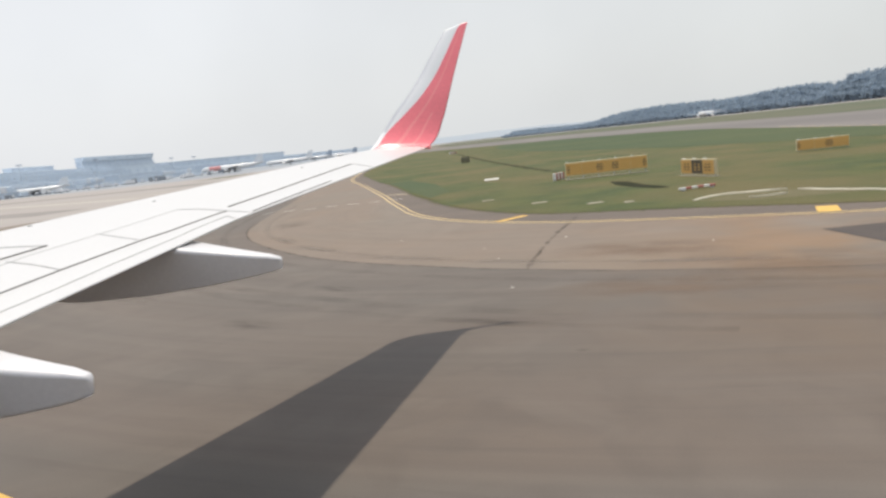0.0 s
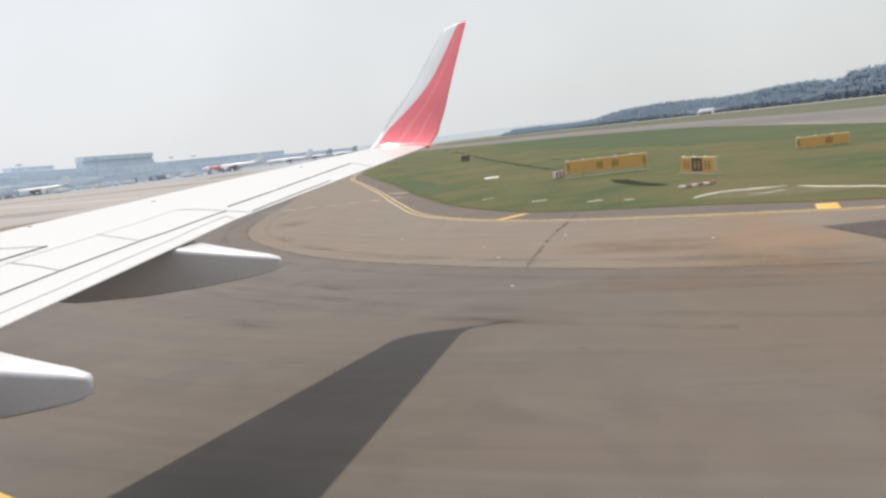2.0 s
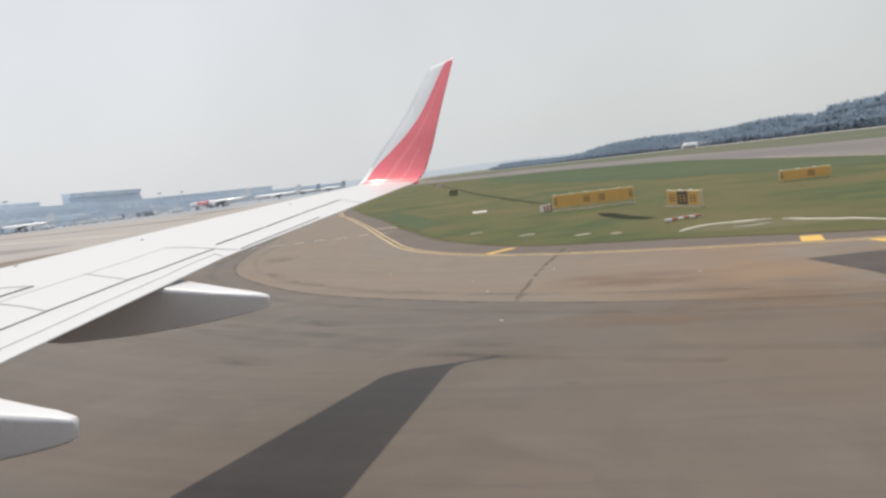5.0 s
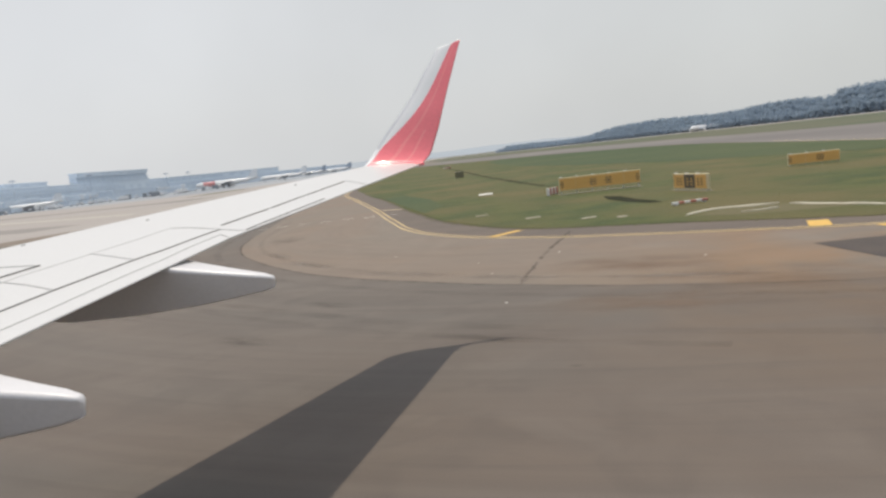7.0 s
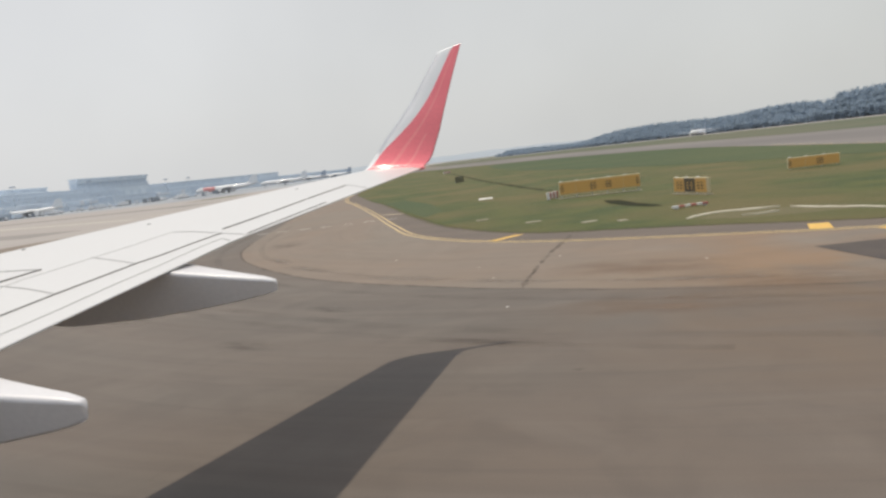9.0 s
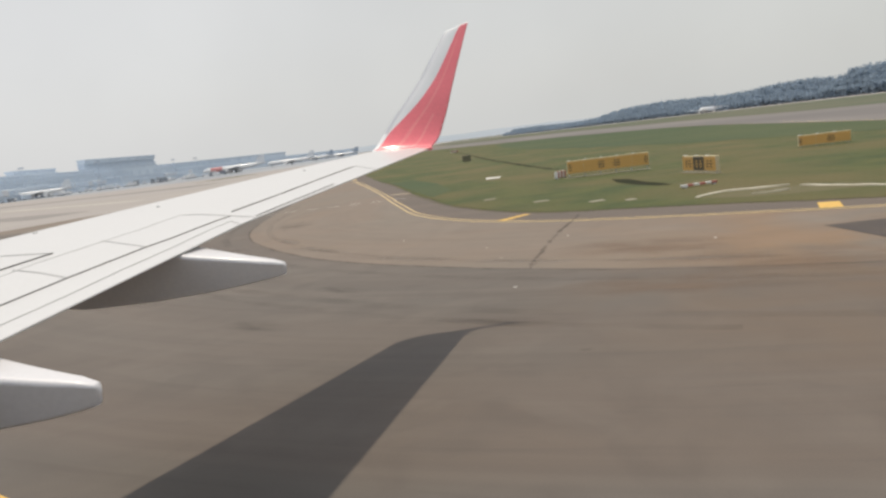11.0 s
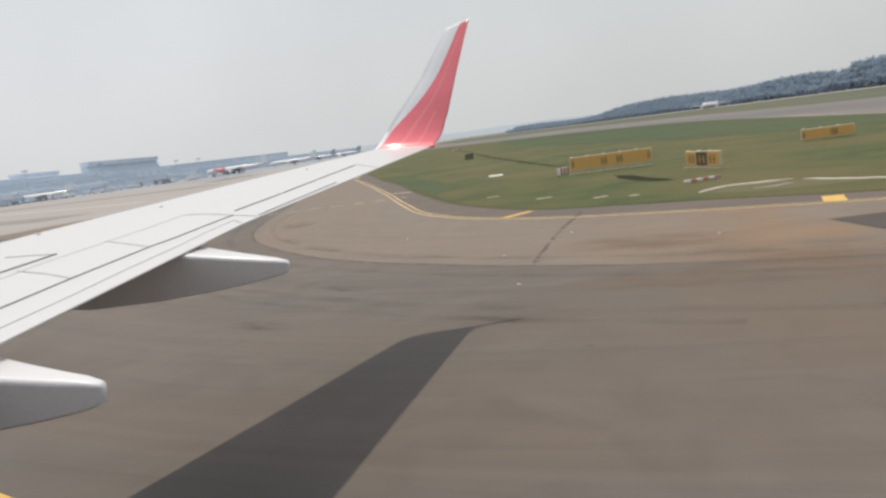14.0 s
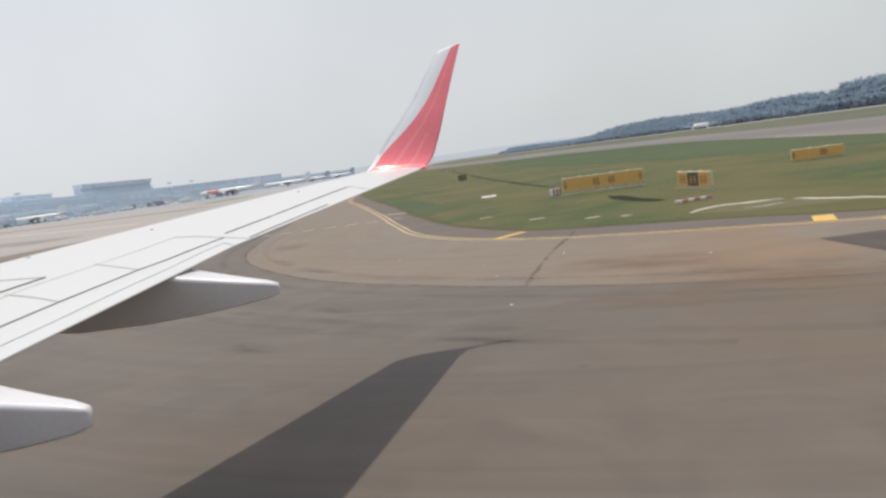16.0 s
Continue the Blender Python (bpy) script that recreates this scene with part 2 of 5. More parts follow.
WING_WHITE = material("white_aircraft_paint", (0.58, 0.575, 0.57), 0.38, second=(0.55, 0.545, 0.54), scale=0.8, fine=25, stretch=(0.6, 1, 1), amount=0.12, coat=0.15)
WING_GREY = material("grey_wing_paint", (0.46, 0.46, 0.455), 0.4, second=(0.41, 0.41, 0.41), scale=1.2, fine=25, amount=0.4, coat=0.1)
GAP_DARK = material("seal_gap", (0.14, 0.135, 0.13), 0.7, second=(0.19, 0.185, 0.18), scale=6)
SEAM_GREY = material("grey_seam_sealant", (0.44, 0.44, 0.435), 0.6, second=(0.38, 0.38, 0.375), scale=2.0, amount=0.3)


def worn_mark(name, color, round_fade, density, scale):
    """A see-through stain: breaks up in noise, and fades towards its rim where round_fade is set."""
    m = bpy.data.materials.new(name)
    m.use_nodes = True
    n, l = m.node_tree.nodes, m.node_tree.links
    b = n["Principled BSDF"]
    b.inputs["Base Color"].default_value = (*color, 1)
    b.inputs["Roughness"].default_value = 0.85
    tc = n.new("ShaderNodeTexCoord")
    t = n.new("ShaderNodeTexNoise")
    t.inputs["Scale"].default_value = scale
    t.inputs["Detail"].default_value = 6.0
    l.new(tc.outputs["Object"], t.inputs["Vector"])
    r = n.new("ShaderNodeMapRange")
    r.inputs[1].default_value, r.inputs[2].default_value, r.inputs[4].default_value = 0.34, 0.66, density
    l.new(t.outputs[0], r.inputs[0])
    out = r
    if round_fade:
        ln = n.new("ShaderNodeVectorMath")
        ln.operation = "LENGTH"
        l.new(tc.outputs["Object"], ln.inputs[0])
        f = n.new("ShaderNodeMapRange")
        f.interpolation_type = "SMOOTHSTEP"
        f.inputs[1].default_value, f.inputs[2].default_value, f.inputs[3].default_value, f.inputs[4].default_value = 0.15, 0.95, 1.0, 0.0
        l.new(ln.outputs["Value"], f.inputs[0])
        mu = n.new("ShaderNodeMath")
        mu.operation = "MULTIPLY"
        l.new(r.outputs[0], mu.inputs[0])
        l.new(f.outputs[0], mu.inputs[1])
        out = mu
    l.new(out.outputs[0], b.inputs["Alpha"])
    return m


CRACK = worn_mark("crack_filler", (0.065, 0.054, 0.046), False, 0.5, 2.2)
STAIN = worn_mark("oil_stain", (0.070, 0.060, 0.052), True, 0.30, 1.6)
PALE_WEAR = worn_mark("pale_wear", (0.23, 0.20, 0.17), True, 0.6, 2.5)
EARTH_STAIN = worn_mark("brown_dust", (0.205, 0.138, 0.094), True, 0.55, 1.6)
RUBBER = worn_mark("tyre_rubber", (0.075, 0.062, 0.054), False, 0.12, 0.5)
FAIRING_WHITE = material("fairing_paint", (0.655, 0.645, 0.655), 0.38, second=(0.61, 0.60, 0.61), scale=1.5, fine=30, stretch=(0.4, 1, 1), amount=0.2, coat=0.12)
RED_PAINT = material("red_livery_paint", (0.90, 0.195, 0.22), 0.26, second=(0.86, 0.175, 0.20), scale=1.5, fine=20, amount=0.3, coat=0.6)
PINK_PAINT = material("pale_red_livery_paint", (0.91, 0.27, 0.27), 0.26, second=(0.90, 0.24, 0.24), scale=2.0, fine=20, amount=0.3, coat=0.6)
BARE_METAL = material("bare_aluminium_edge", (0.60, 0.60, 0.61), 0.4, metal=0.35, second=(0.54, 0.545, 0.555), scale=3)
SIGN_YELLOW = material("yellow_sign_face", (0.62, 0.36, 0.11), 0.5, second=(0.56, 0.33, 0.10), scale=1.5, fine=30, amount=0.4)
SIGN_BACK = material("sign_back_pale_yellow", (0.60, 0.51, 0.32), 0.55, second=(0.52, 0.44, 0.28), scale=2)
SIGN_BLACK = material("black_legend", (0.085, 0.068, 0.045), 0.6, second=(0.11, 0.09, 0.06), scale=4)
SIGN_OLIVE = material("dull_olive_sign_back", (0.150, 0.142, 0.088), 0.6, second=(0.125, 0.120, 0.075), scale=3)
SLAB_PALE = material("bleached_concrete", (0.54, 0.50, 0.41), 0.85, second=(0.42, 0.385, 0.30), scale=1.5, fine=25, bump=0.3)
SLAB = material("pale_concrete_slab", (0.33, 0.30, 0.23), 0.85, second=(0.24, 0.22, 0.16), scale=1.5, fine=25, bump=0.3)
STEEL = material("galvanised_steel", (0.42, 0.43, 0.44), 0.45, metal=0.5, second=(0.36, 0.37, 0.38), scale=2)
# Pale blue-grey in these terminal and tower colours stands in for distance haze.
TERM_WALL = material("hazed_terminal_cladding", (0.66, 0.73, 0.80), 0.75, second=(0.58, 0.66, 0.74), scale=0.05, fine=0.6, stretch=(1, 1, 3))
TERM_ROOF = material("hazed_terminal_roof", (0.58, 0.65, 0.73), 0.7, second=(0.54, 0.61, 0.69), scale=0.05, fine=0.5)
TERM_GLASS = material("hazed_terminal_glazing", (0.50, 0.585, 0.68), 0.4, second=(0.55, 0.635, 0.72), scale=0.15, fine=0.9, stretch=(1, 1, 0.3))
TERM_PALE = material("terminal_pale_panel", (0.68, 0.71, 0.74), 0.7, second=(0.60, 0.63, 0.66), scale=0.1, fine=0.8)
TOWER_CONC = material("hazed_tower_concrete", (0.43, 0.485, 0.545), 0.8, second=(0.385, 0.435, 0.495), scale=0.12, fine=0.8)
TOWER_DARK = material("hazed_tower_glazing", (0.28, 0.345, 0.42), 0.3, second=(0.32, 0.38, 0.455), scale=0.3)
# Leaf colour is pale blue: the haze over the far woods is painted in.
LEAF_FAR = material("hazed_woodland_leaf", (0.310, 0.385, 0.465), 0.95, second=(0.295, 0.370, 0.450), scale=0.05, fine=0.9, third=(0.320, 0.395, 0.470), third_scale=0.02)
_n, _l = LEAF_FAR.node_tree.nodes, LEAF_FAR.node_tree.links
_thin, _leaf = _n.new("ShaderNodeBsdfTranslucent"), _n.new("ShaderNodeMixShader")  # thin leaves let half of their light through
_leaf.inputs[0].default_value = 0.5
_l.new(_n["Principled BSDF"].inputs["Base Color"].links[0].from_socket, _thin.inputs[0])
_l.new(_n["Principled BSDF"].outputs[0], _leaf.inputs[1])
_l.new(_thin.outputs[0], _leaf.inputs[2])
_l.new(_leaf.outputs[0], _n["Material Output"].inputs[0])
WINGLET_WHITE = material("winglet_white_paint", (0.80, 0.80, 0.80), 0.35, second=(0.76, 0.76, 0.76), scale=0.8, fine=25, amount=0.15, coat=0.2)
JET_WHITE = material("jet_white_paint", (0.74, 0.74, 0.74), 0.35, second=(0.68, 0.68, 0.68), scale=0.2, coat=0.2)
JET_RED = material("jet_red_paint", (0.66, 0.30, 0.29), 0.4, second=(0.62, 0.27, 0.26), scale=0.3)
JET_BLUE = material("jet_blue_paint", (0.30, 0.36, 0.44), 0.4, second=(0.27, 0.33, 0.41), scale=0.3)
# Dark parts are lightened to mimic haze over the far jets.
JET_DARK = material("hazed_jet_dark_parts", (0.20, 0.22, 0.25), 0.5)
BARRIER_RED = material("red_barrier_plastic", (0.40, 0.12, 0.095), 0.5, second=(0.34, 0.11, 0.09), scale=1.5)
BARRIER_WHITE = material("white_barrier_plastic", (0.70, 0.69, 0.67), 0.5, second=(0.62, 0.61, 0.59), scale=1.5)
EARTH_PALE = material("dry_pale_earth", (0.125, 0.105, 0.052), 0.95, second=(0.095, 0.088, 0.035), scale=1.2, fine=20)


# Emission makes the rim shine like distant haze; nothing there gives off light.
DISTANCE = bpy.data.materials.new("far_haze_glow")
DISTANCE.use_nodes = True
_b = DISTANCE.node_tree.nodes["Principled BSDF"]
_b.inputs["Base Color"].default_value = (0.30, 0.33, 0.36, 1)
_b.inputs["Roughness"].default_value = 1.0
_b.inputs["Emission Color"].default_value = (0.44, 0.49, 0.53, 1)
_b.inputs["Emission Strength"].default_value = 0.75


# ---- building helpers ----
def part(name, bm, mats, parent=None, label="", smooth=False):
    me = bpy.data.meshes.new(name)
    bm.normal_update()
    bm.to_mesh(me)
    bm.free()
    for mt in mats if isinstance(mats, (list, tuple)) else [mats]:
        me.materials.append(mt)
    if smooth:
        for p in me.polygons:
            p.use_smooth = True
    ob = new(name, me)
    if parent:
        ob.parent = parent
    if label:
        ob["label"] = label
    return ob


def thing(name, label, category, group="", kind="", at=None):
    ob = new(name)
    ob.empty_display_size = 0.2
    if at is not None:
        ob.matrix_basis = at
    return tagged(ob, label, category, group, kind)


def add_box(bm, lo, hi, bevel=0.0, m=None, mat=0):
    made = bmesh.ops.create_cube(bm, size=1.0)
    vs = made["verts"]
    lo, hi = Vector(lo), Vector(hi)
    for v in vs:
        v.co = Vector(((lo[i] + hi[i]) / 2 + v.co[i] * (hi[i] - lo[i])) for i in range(3))
    faces = {f for v in vs for f in v.link_faces}
    for f in faces:
        f.material_index = mat
    if bevel:
        edges = list({e for v in vs for e in v.link_edges})
        r = bmesh.ops.bevel(bm, geom=edges, offset=bevel, segments=1, affect="EDGES", profile=0.5)
        vs = list({v for f in r["faces"] for v in f.verts} | {v for v in vs if v.is_valid})
    if m is not None:
        bmesh.ops.transform(bm, matrix=m, verts=vs)
    return vs


def box_bm(lo, hi, bevel=0.0, m=None):
    bm = bmesh.new()
    add_box(bm, lo, hi, bevel, m)
    return bm


def add_rings(bm, rings, closed=True, caps=True, mat=0):
    """Skin a row of rings of equal length."""
    rows = [[bm.verts.new(p) for p in ring] for ring in rings]
    n = len(rows[0])
    for a, b in zip(rows, rows[1:]):
        for i in range(n if closed else n - 1):
            j = (i + 1) % n
            f = bm.faces.new((a[i], a[j], b[j], b[i]))
            f.material_index = mat
    if caps and closed:
        bm.faces.new(list(reversed(rows[0]))).material_index = mat
        bm.faces.new(rows[-1]).material_index = mat
    return rows


def circle(r, z, n=16, cx=0.0, cy=0.0, sy=1.0):
    return [(cx + r * math.cos(2 * math.pi * i / n), cy + r * sy * math.sin(2 * math.pi * i / n), z) for i in range(n)]


def lathe(profile, n=16):
    bm = bmesh.new()
    add_rings(bm, [circle(r, z, n) for r, z in profile])
    return bm


def spline(points, step):
    """Catmull-Rom curve through points in the plane, resampled evenly."""
    pts = [Vector((*p, 0)) for p in points]
    pts = [pts[0] * 2 - pts[1]] + pts + [pts[-1] * 2 - pts[-2]]
    fine = []
    for a, b, c, d in zip(pts, pts[1:], pts[2:], pts[3:]):
        for k in range(24):
            t = k / 24
            fine.append(0.5 * ((2 * b) + (c - a) * t + (2 * a - 5 * b + 4 * c - d) * t * t + (3 * b - a - 3 * c + d) * t ** 3))
    fine.append(pts[-2])
    out, left = [fine[0]], step
    for p, q in zip(fine, fine[1:]):
        seg = (q - p).length
        while seg >= left > 0:
            p = p + (q - p).normalized() * left
            out.append(p)
            seg -= left
            left = step
        left -= seg
    out.append(fine[-1])
    return out


def ribbon_bm(line, off, width, z, rough=0.0, thick=0.004):
    """A painted stripe along a curve: a thin slab with slightly uneven edges."""
    bm = bmesh.new()
    rows = []
    for i, p in enumerate(line):
        d = (line[min(i + 1, len(line) - 1)] - line[max(i - 1, 0)]).normalized()
        nrm = Vector((-d.y, d.x, 0))
        a = p + nrm * (off - width / 2 + random.uniform(-rough, rough))
        b = p + nrm * (off + width / 2 + random.uniform(-rough, rough))
        rows.append([(a.x, a.y, z), (b.x, b.y, z)])
    vs = [[bm.verts.new(q) for q in r] for r in rows]
    for a, b in zip(vs, vs[1:]):
        bm.faces.new((a[1], a[0], b[0], b[1]))
    return bm


def sheet_bm(outline, z, skirt=0.0):
    """A flat sheet from an outline, with a turned-down edge."""
    bm = bmesh.new()
    top = [bm.verts.new((x, y, z)) for x, y in outline]
    f = bm.faces.new(top)
    if f.calc_area() and f.normal.z < 0:
        f.normal_flip()
    if skirt:
        low = [bm.verts.new((x, y, z - skirt)) for x, y in outline]
        n = len(top)
        for i in range(n):
            j = (i + 1) % n
            bm.faces.new((top[i], low[i], low[j], top[j]))
    bm.normal_update()
    bmesh.ops.triangulate(bm, faces=[g for g in bm.faces if len(g.verts) > 4])
    return bm


def setting(name, bm, mat, label, category):
    return tagged(part(name, bm, mat), label, category, kind="structure")


# ---- ground ----
def ground_bm():
    bm = bmesh.new()
    xs = [-6000, -1500, -400, -120, -40, -15, 0, 15, 40, 120, 400, 1500, 6000]
    vs = [[bm.verts.new((x, y, 0)) for y in xs] for x in xs]
    for i in range(len(xs) - 1):
        for j in range(len(xs) - 1):
            bm.faces.new((vs[i][j], vs[i + 1][j], vs[i + 1][j + 1], vs[i][j + 1]))
    return bm


setting("ground", ground_bm(), ASPHALT, "worn brown-grey taxiway asphalt with wheel streaks", "ground")

EDGE = [(-22.0, 230), (-15.8, 147), (-13.3, 108), (-9.9, 88.5), (-7.0, 72.5), (-4.9, 60.3), (-3.8, 53.2), (-2.7, 46.8), (-2.1, 43.2), (-1.4, 40.5), (-0.6, 38.3), (0.2, 36.6), (1.4, 34.5), (2.6, 33.0), (3.8, 31.7), (4.9, 30.7),
        (6.0, 29.8), (7.0, 29.1), (8.0, 28.4), (8.9, 27.8), (10.7, 26.7), (12.3, 25.7), (13.1, 25.15), (14.9, 24.2), (16.4, 23.6), (18.0, 23.2), (20.0, 23.0), (22.0, 23.0), (24.0, 23.2), (26.5, 23.5), (29.0, 24.0),
        (32.9, 25.6), (37.2, 27.9), (40.2, 30.4), (42.3, 33.0), (45.1, 37.4), (47.3, 41.3), (48.9, 45.8), (50.4, 52.7), (51.6, 61.5), (53.9, 80.1), (56.6, 103.0), (61.5, 128.0)]
edge_line = spline(EDGE, 0.5)
GRASS_NEAR = [(-17.0, 206), (-13.9, 132), (-10.8, 108), (-8.4, 93), (-6.5, 83.5), (-4.5, 72), (-2.4, 58.5), (-1.1, 51.7), (0.2, 45.0), (1.5, 40.8), (3.1, 37.0), (4.3, 35.1), (5.5, 33.8), (6.7, 33.0), (7.8, 32.3), (8.9, 31.5),
              (10.9, 30.1), (12.7, 28.7), (14.2, 27.4), (15.3, 26.6), (16.7, 25.7), (18.5, 25.0), (20.4, 24.7), (22.3, 24.7), (24.0, 24.8), (25.8, 25.1), (29.0, 25.8), (33.1, 27.7), (35.5, 29.4), (38.3, 31.6), (40.1, 33.8),
              (42.1, 36.9), (43.7, 40.0), (45.0, 43.6), (46.9, 50.0), (48.8, 57.4), (51.3, 72.5), (54.0, 90.0), (58.0, 120.0), (63.5, 160.0), (65.0, 200.0), (59.0, 236.0), (48.0, 281.0), (30.0, 322.0), (0.0, 394.0)]
infield_edge = spline(GRASS_NEAR, 0.35)
infield_outline = [(p.x + random.uniform(-0.05, 0.05), p.y + random.uniform(-0.06, 0.06)) for p in infield_edge] + [(-16, 400), (-20, 330)]


def infield_bm():
    """Turf a hand's width proud of the paving, with a turned-down edge."""
    return sheet_bm(infield_outline, 0.02, 0.025)


setting("grass_infield", infield_bm(), GRASS, "mown green and yellowing grass infield between taxiways", "grass")

setting("apron", sheet_bm([(-2500, 30), (-120, 28), (-62, 60), (-46, 100), (-34, 170), (-28, 260), (-24, 420), (-20, 900), (60, 2600), (-2500, 2600)], 0.006), CONCRETE, "pale tan concrete apron before the terminal", "apron")
setting("parking_stands", sheet_bm([(-620, 640), (-420, 560), (-300, 477), (-226, 412), (-168, 366), (-132, 352), (-108, 372), (-92, 430), (-70, 560), (-60, 900), (-60, 1500), (-700, 1500)], 0.012), STAND_PAVING, "dark grey asphalt parking stands before the terminal", "apron")
setting("shoulder", sheet_bm([(p.x, p.y) for p in edge_line[60:470:3]] + [(54.5, 103.0), (49.0, 72.5), (44.0, 50.0), (39.5, 37.0), (30.0, 30.0), (20.0, 28.0), (12.0, 32.0), (5.0, 38.0), (0.0, 55.0), (-6.0, 92.0), (-13.0, 150.0)], 0.004), SHOULDER, "grey asphalt shoulder between edge lines and grass", "shoulder")
setting("lush_grass", sheet_bm([(20.0, 150.0), (26.0, 112.0), (33.0, 86.0), (40.0, 70.0), (45.0, 63.0), (48.5, 60.0), (51.0, 73.0), (53.6, 90.0), (57.5, 120.0), (63.0, 160.0), (64.5, 200.0), (58.5, 235.0), (47.5, 280.0), (30.0, 318.0), (22.0, 280.0), (19.0, 210.0)], 0.028, 0.008), LUSH_GRASS, "darker lush green stretch of the grass infield", "grass")
setting("lush_grass", sheet_bm([(-6.2, 82.5), (-4.2, 72.0), (-2.2, 60.0), (-0.9, 53.0), (0.6, 58.0), (-0.5, 70.0), (-3.6, 84.0)], 0.028, 0.008), LUSH_GRASS, "darker green tuft of longer grass at the turf's tip", "grass")
setting("taxiway_junction", sheet_bm([(53.7, 69.3), (57.1, 50.5), (148.6, 31.4), (137.3, 68.5), (108.0, 100.0), (62.0, 128.0), (57.0, 105.0)], 0.005), SHOULDER, "darker grey taxiway junction paving", "taxiway")
setting("parallel_taxiway", sheet_bm([(51.8, 72.5), (54.2, 90.0), (58.2, 120.0), (63.8, 160.0), (65.3, 200.0), (59.3, 236.0), (48.3, 281.0), (30.3, 322.0), (0.0, 395.0), (-18, 402), (-24, 480), (10, 600), (52, 536), (80, 454), (101, 306), (100, 230), (101, 195), (107, 165), (112, 90), (110, 60)], 0.007), TAXI_PAVING, "long grey parallel taxiway paving", "taxiway")
setting("far_grass", sheet_bm([(112, 20), (113, 90), (108, 166), (102, 196), (101, 230), (102, 306), (81, 455), (53, 537), (12, 600), (-10, 1000), (-40, 2000), (-60, 2600), (420, 2600), (520, 20)], 0.003), FAR_GRASS, "long dry grass strip beside the runway", "grass")
setting("runway", sheet_bm([(330, 100), (405, 100), (200, 1050), (60, 1700), (-60, 2300), (-160, 2300), (10, 1600), (128, 1050)], 0.010), CONCRETE, "pale runway in the distance", "runway")
for pts, wide, mat, label in (([(-260, 300), (-170, 236), (-125, 199), (-92, 168), (-60, 140)], 3.0, PALE_CONCRETE, "pale painted lane edge across the apron"),
                              ([(-330, 370), (-230, 310), (-157, 262), (-110, 236), (-70, 215)], 16, FAR_PAVING, "darker worn taxi lane across the pale apron"),
                              ([(-250, 250), (-160, 185), (-105, 145), (-60, 112)], 9, FAR_PAVING, "darker worn taxi lane across the pale apron")):
    setting("apron_lane", ribbon_bm(spline(pts, 8), 0, wide, 0.011, 0.4), mat, label, "taxi lane")
setting("apron_grass", sheet_bm([(-97, 278), (-88, 300), (-84, 330), (-92, 336), (-99, 320)], 0.03), FAR_GRASS, "small grass island on the apron", "grass")

# ---- painted markings ----
edge_marking = thing("taxiway_edge_marking", "faded double yellow taxiway edge line curving round the grass", "road marking", kind="structure")
part("edge_stripe", ribbon_bm(edge_line, 0.19, 0.10, 0.009, 0.012), YELLOW_PAINT, edge_marking)
part("edge_stripe", ribbon_bm(edge_line, -0.19, 0.10, 0.009, 0.012), YELLOW_PAINT, edge_marking)


def bar_marking(a, b, width, mat, label):
    d = (Vector((*b, 0)) - Vector((*a, 0))).normalized()
    nrm = Vector((-d.y, d.x, 0)) * width / 2
    a, b = Vector((*a, 0.010)), Vector((*b, 0.010))
    bm = bmesh.new()
    k = 8
    rows = []
    for i in range(k + 1):
        p = a.lerp(b, i / k)
        j = random.uniform(-0.012, 0.012)
        rows.append((bm.verts.new(p - nrm * (1 + j)), bm.verts.new(p + nrm * (1 + j))))
    for r, s in zip(rows, rows[1:]):
        bm.faces.new((r[1], r[0], s[0], s[1]))
    return tagged(part("shoulder_marking", bm, mat), label, "road marking", "bars across the shoulder", "structure")


for a, b, w, mat in (((14.3, 26.5), (13.65, 25.05), 0.75, STRONG_YELLOW), ((2.45, 33.3), (3.95, 34.65), 0.45, STRONG_YELLOW), ((-4.75, 61.9), (-2.9, 60.7), 0.55, PALE_YELLOW), ((27.85, 23.5), (27.6, 25.1), 0.95, PALE_YELLOW),
                     ((41.1, 31.5), (39.7, 32.3), 0.95, PALE_YELLOW), ((51.9, 66.7), (48.9, 65.1), 0.95, PALE_YELLOW)):
    bar_marking(a, b, w, mat, "bright yellow bar painted across the taxiway shoulder" if mat is STRONG_YELLOW else "pale yellow bar painted across the taxiway shoulder")


# ---- the aircraft's wing ----
def wing_te(y):
    return float(np.interp(y, [0.0, 4.42, 7.9, 15.3], [-3.5, -2.85, -2.3, -0.2]))


def wing_le(y):
    return -4.6 + 0.55 * (y - 9.95)


def wing_point(c, y, side=1, lift=0.0):
    """A point of the wing's skin: c from the leading edge to the trailing edge, y along the span."""
    chord = wing_te(y) - wing_le(y)
    k = 5 * (0.2969 * math.sqrt(max(c, 0)) - 0.126 * c - 0.3516 * c ** 2 + 0.2843 * c ** 3 - 0.1036 * c ** 4)
    twist = float(np.interp(y, [2.0, 14.0], [-0.04, 0.0]))
    z = 3.95 - 0.07 * (15.7 - y) + twist * chord * (1 - c) + (0.125 if side > 0 else -0.075) * k * chord - (0.012 if side < 0 else 0)
    return Vector((wing_le(y) + c * chord, y, z + lift))


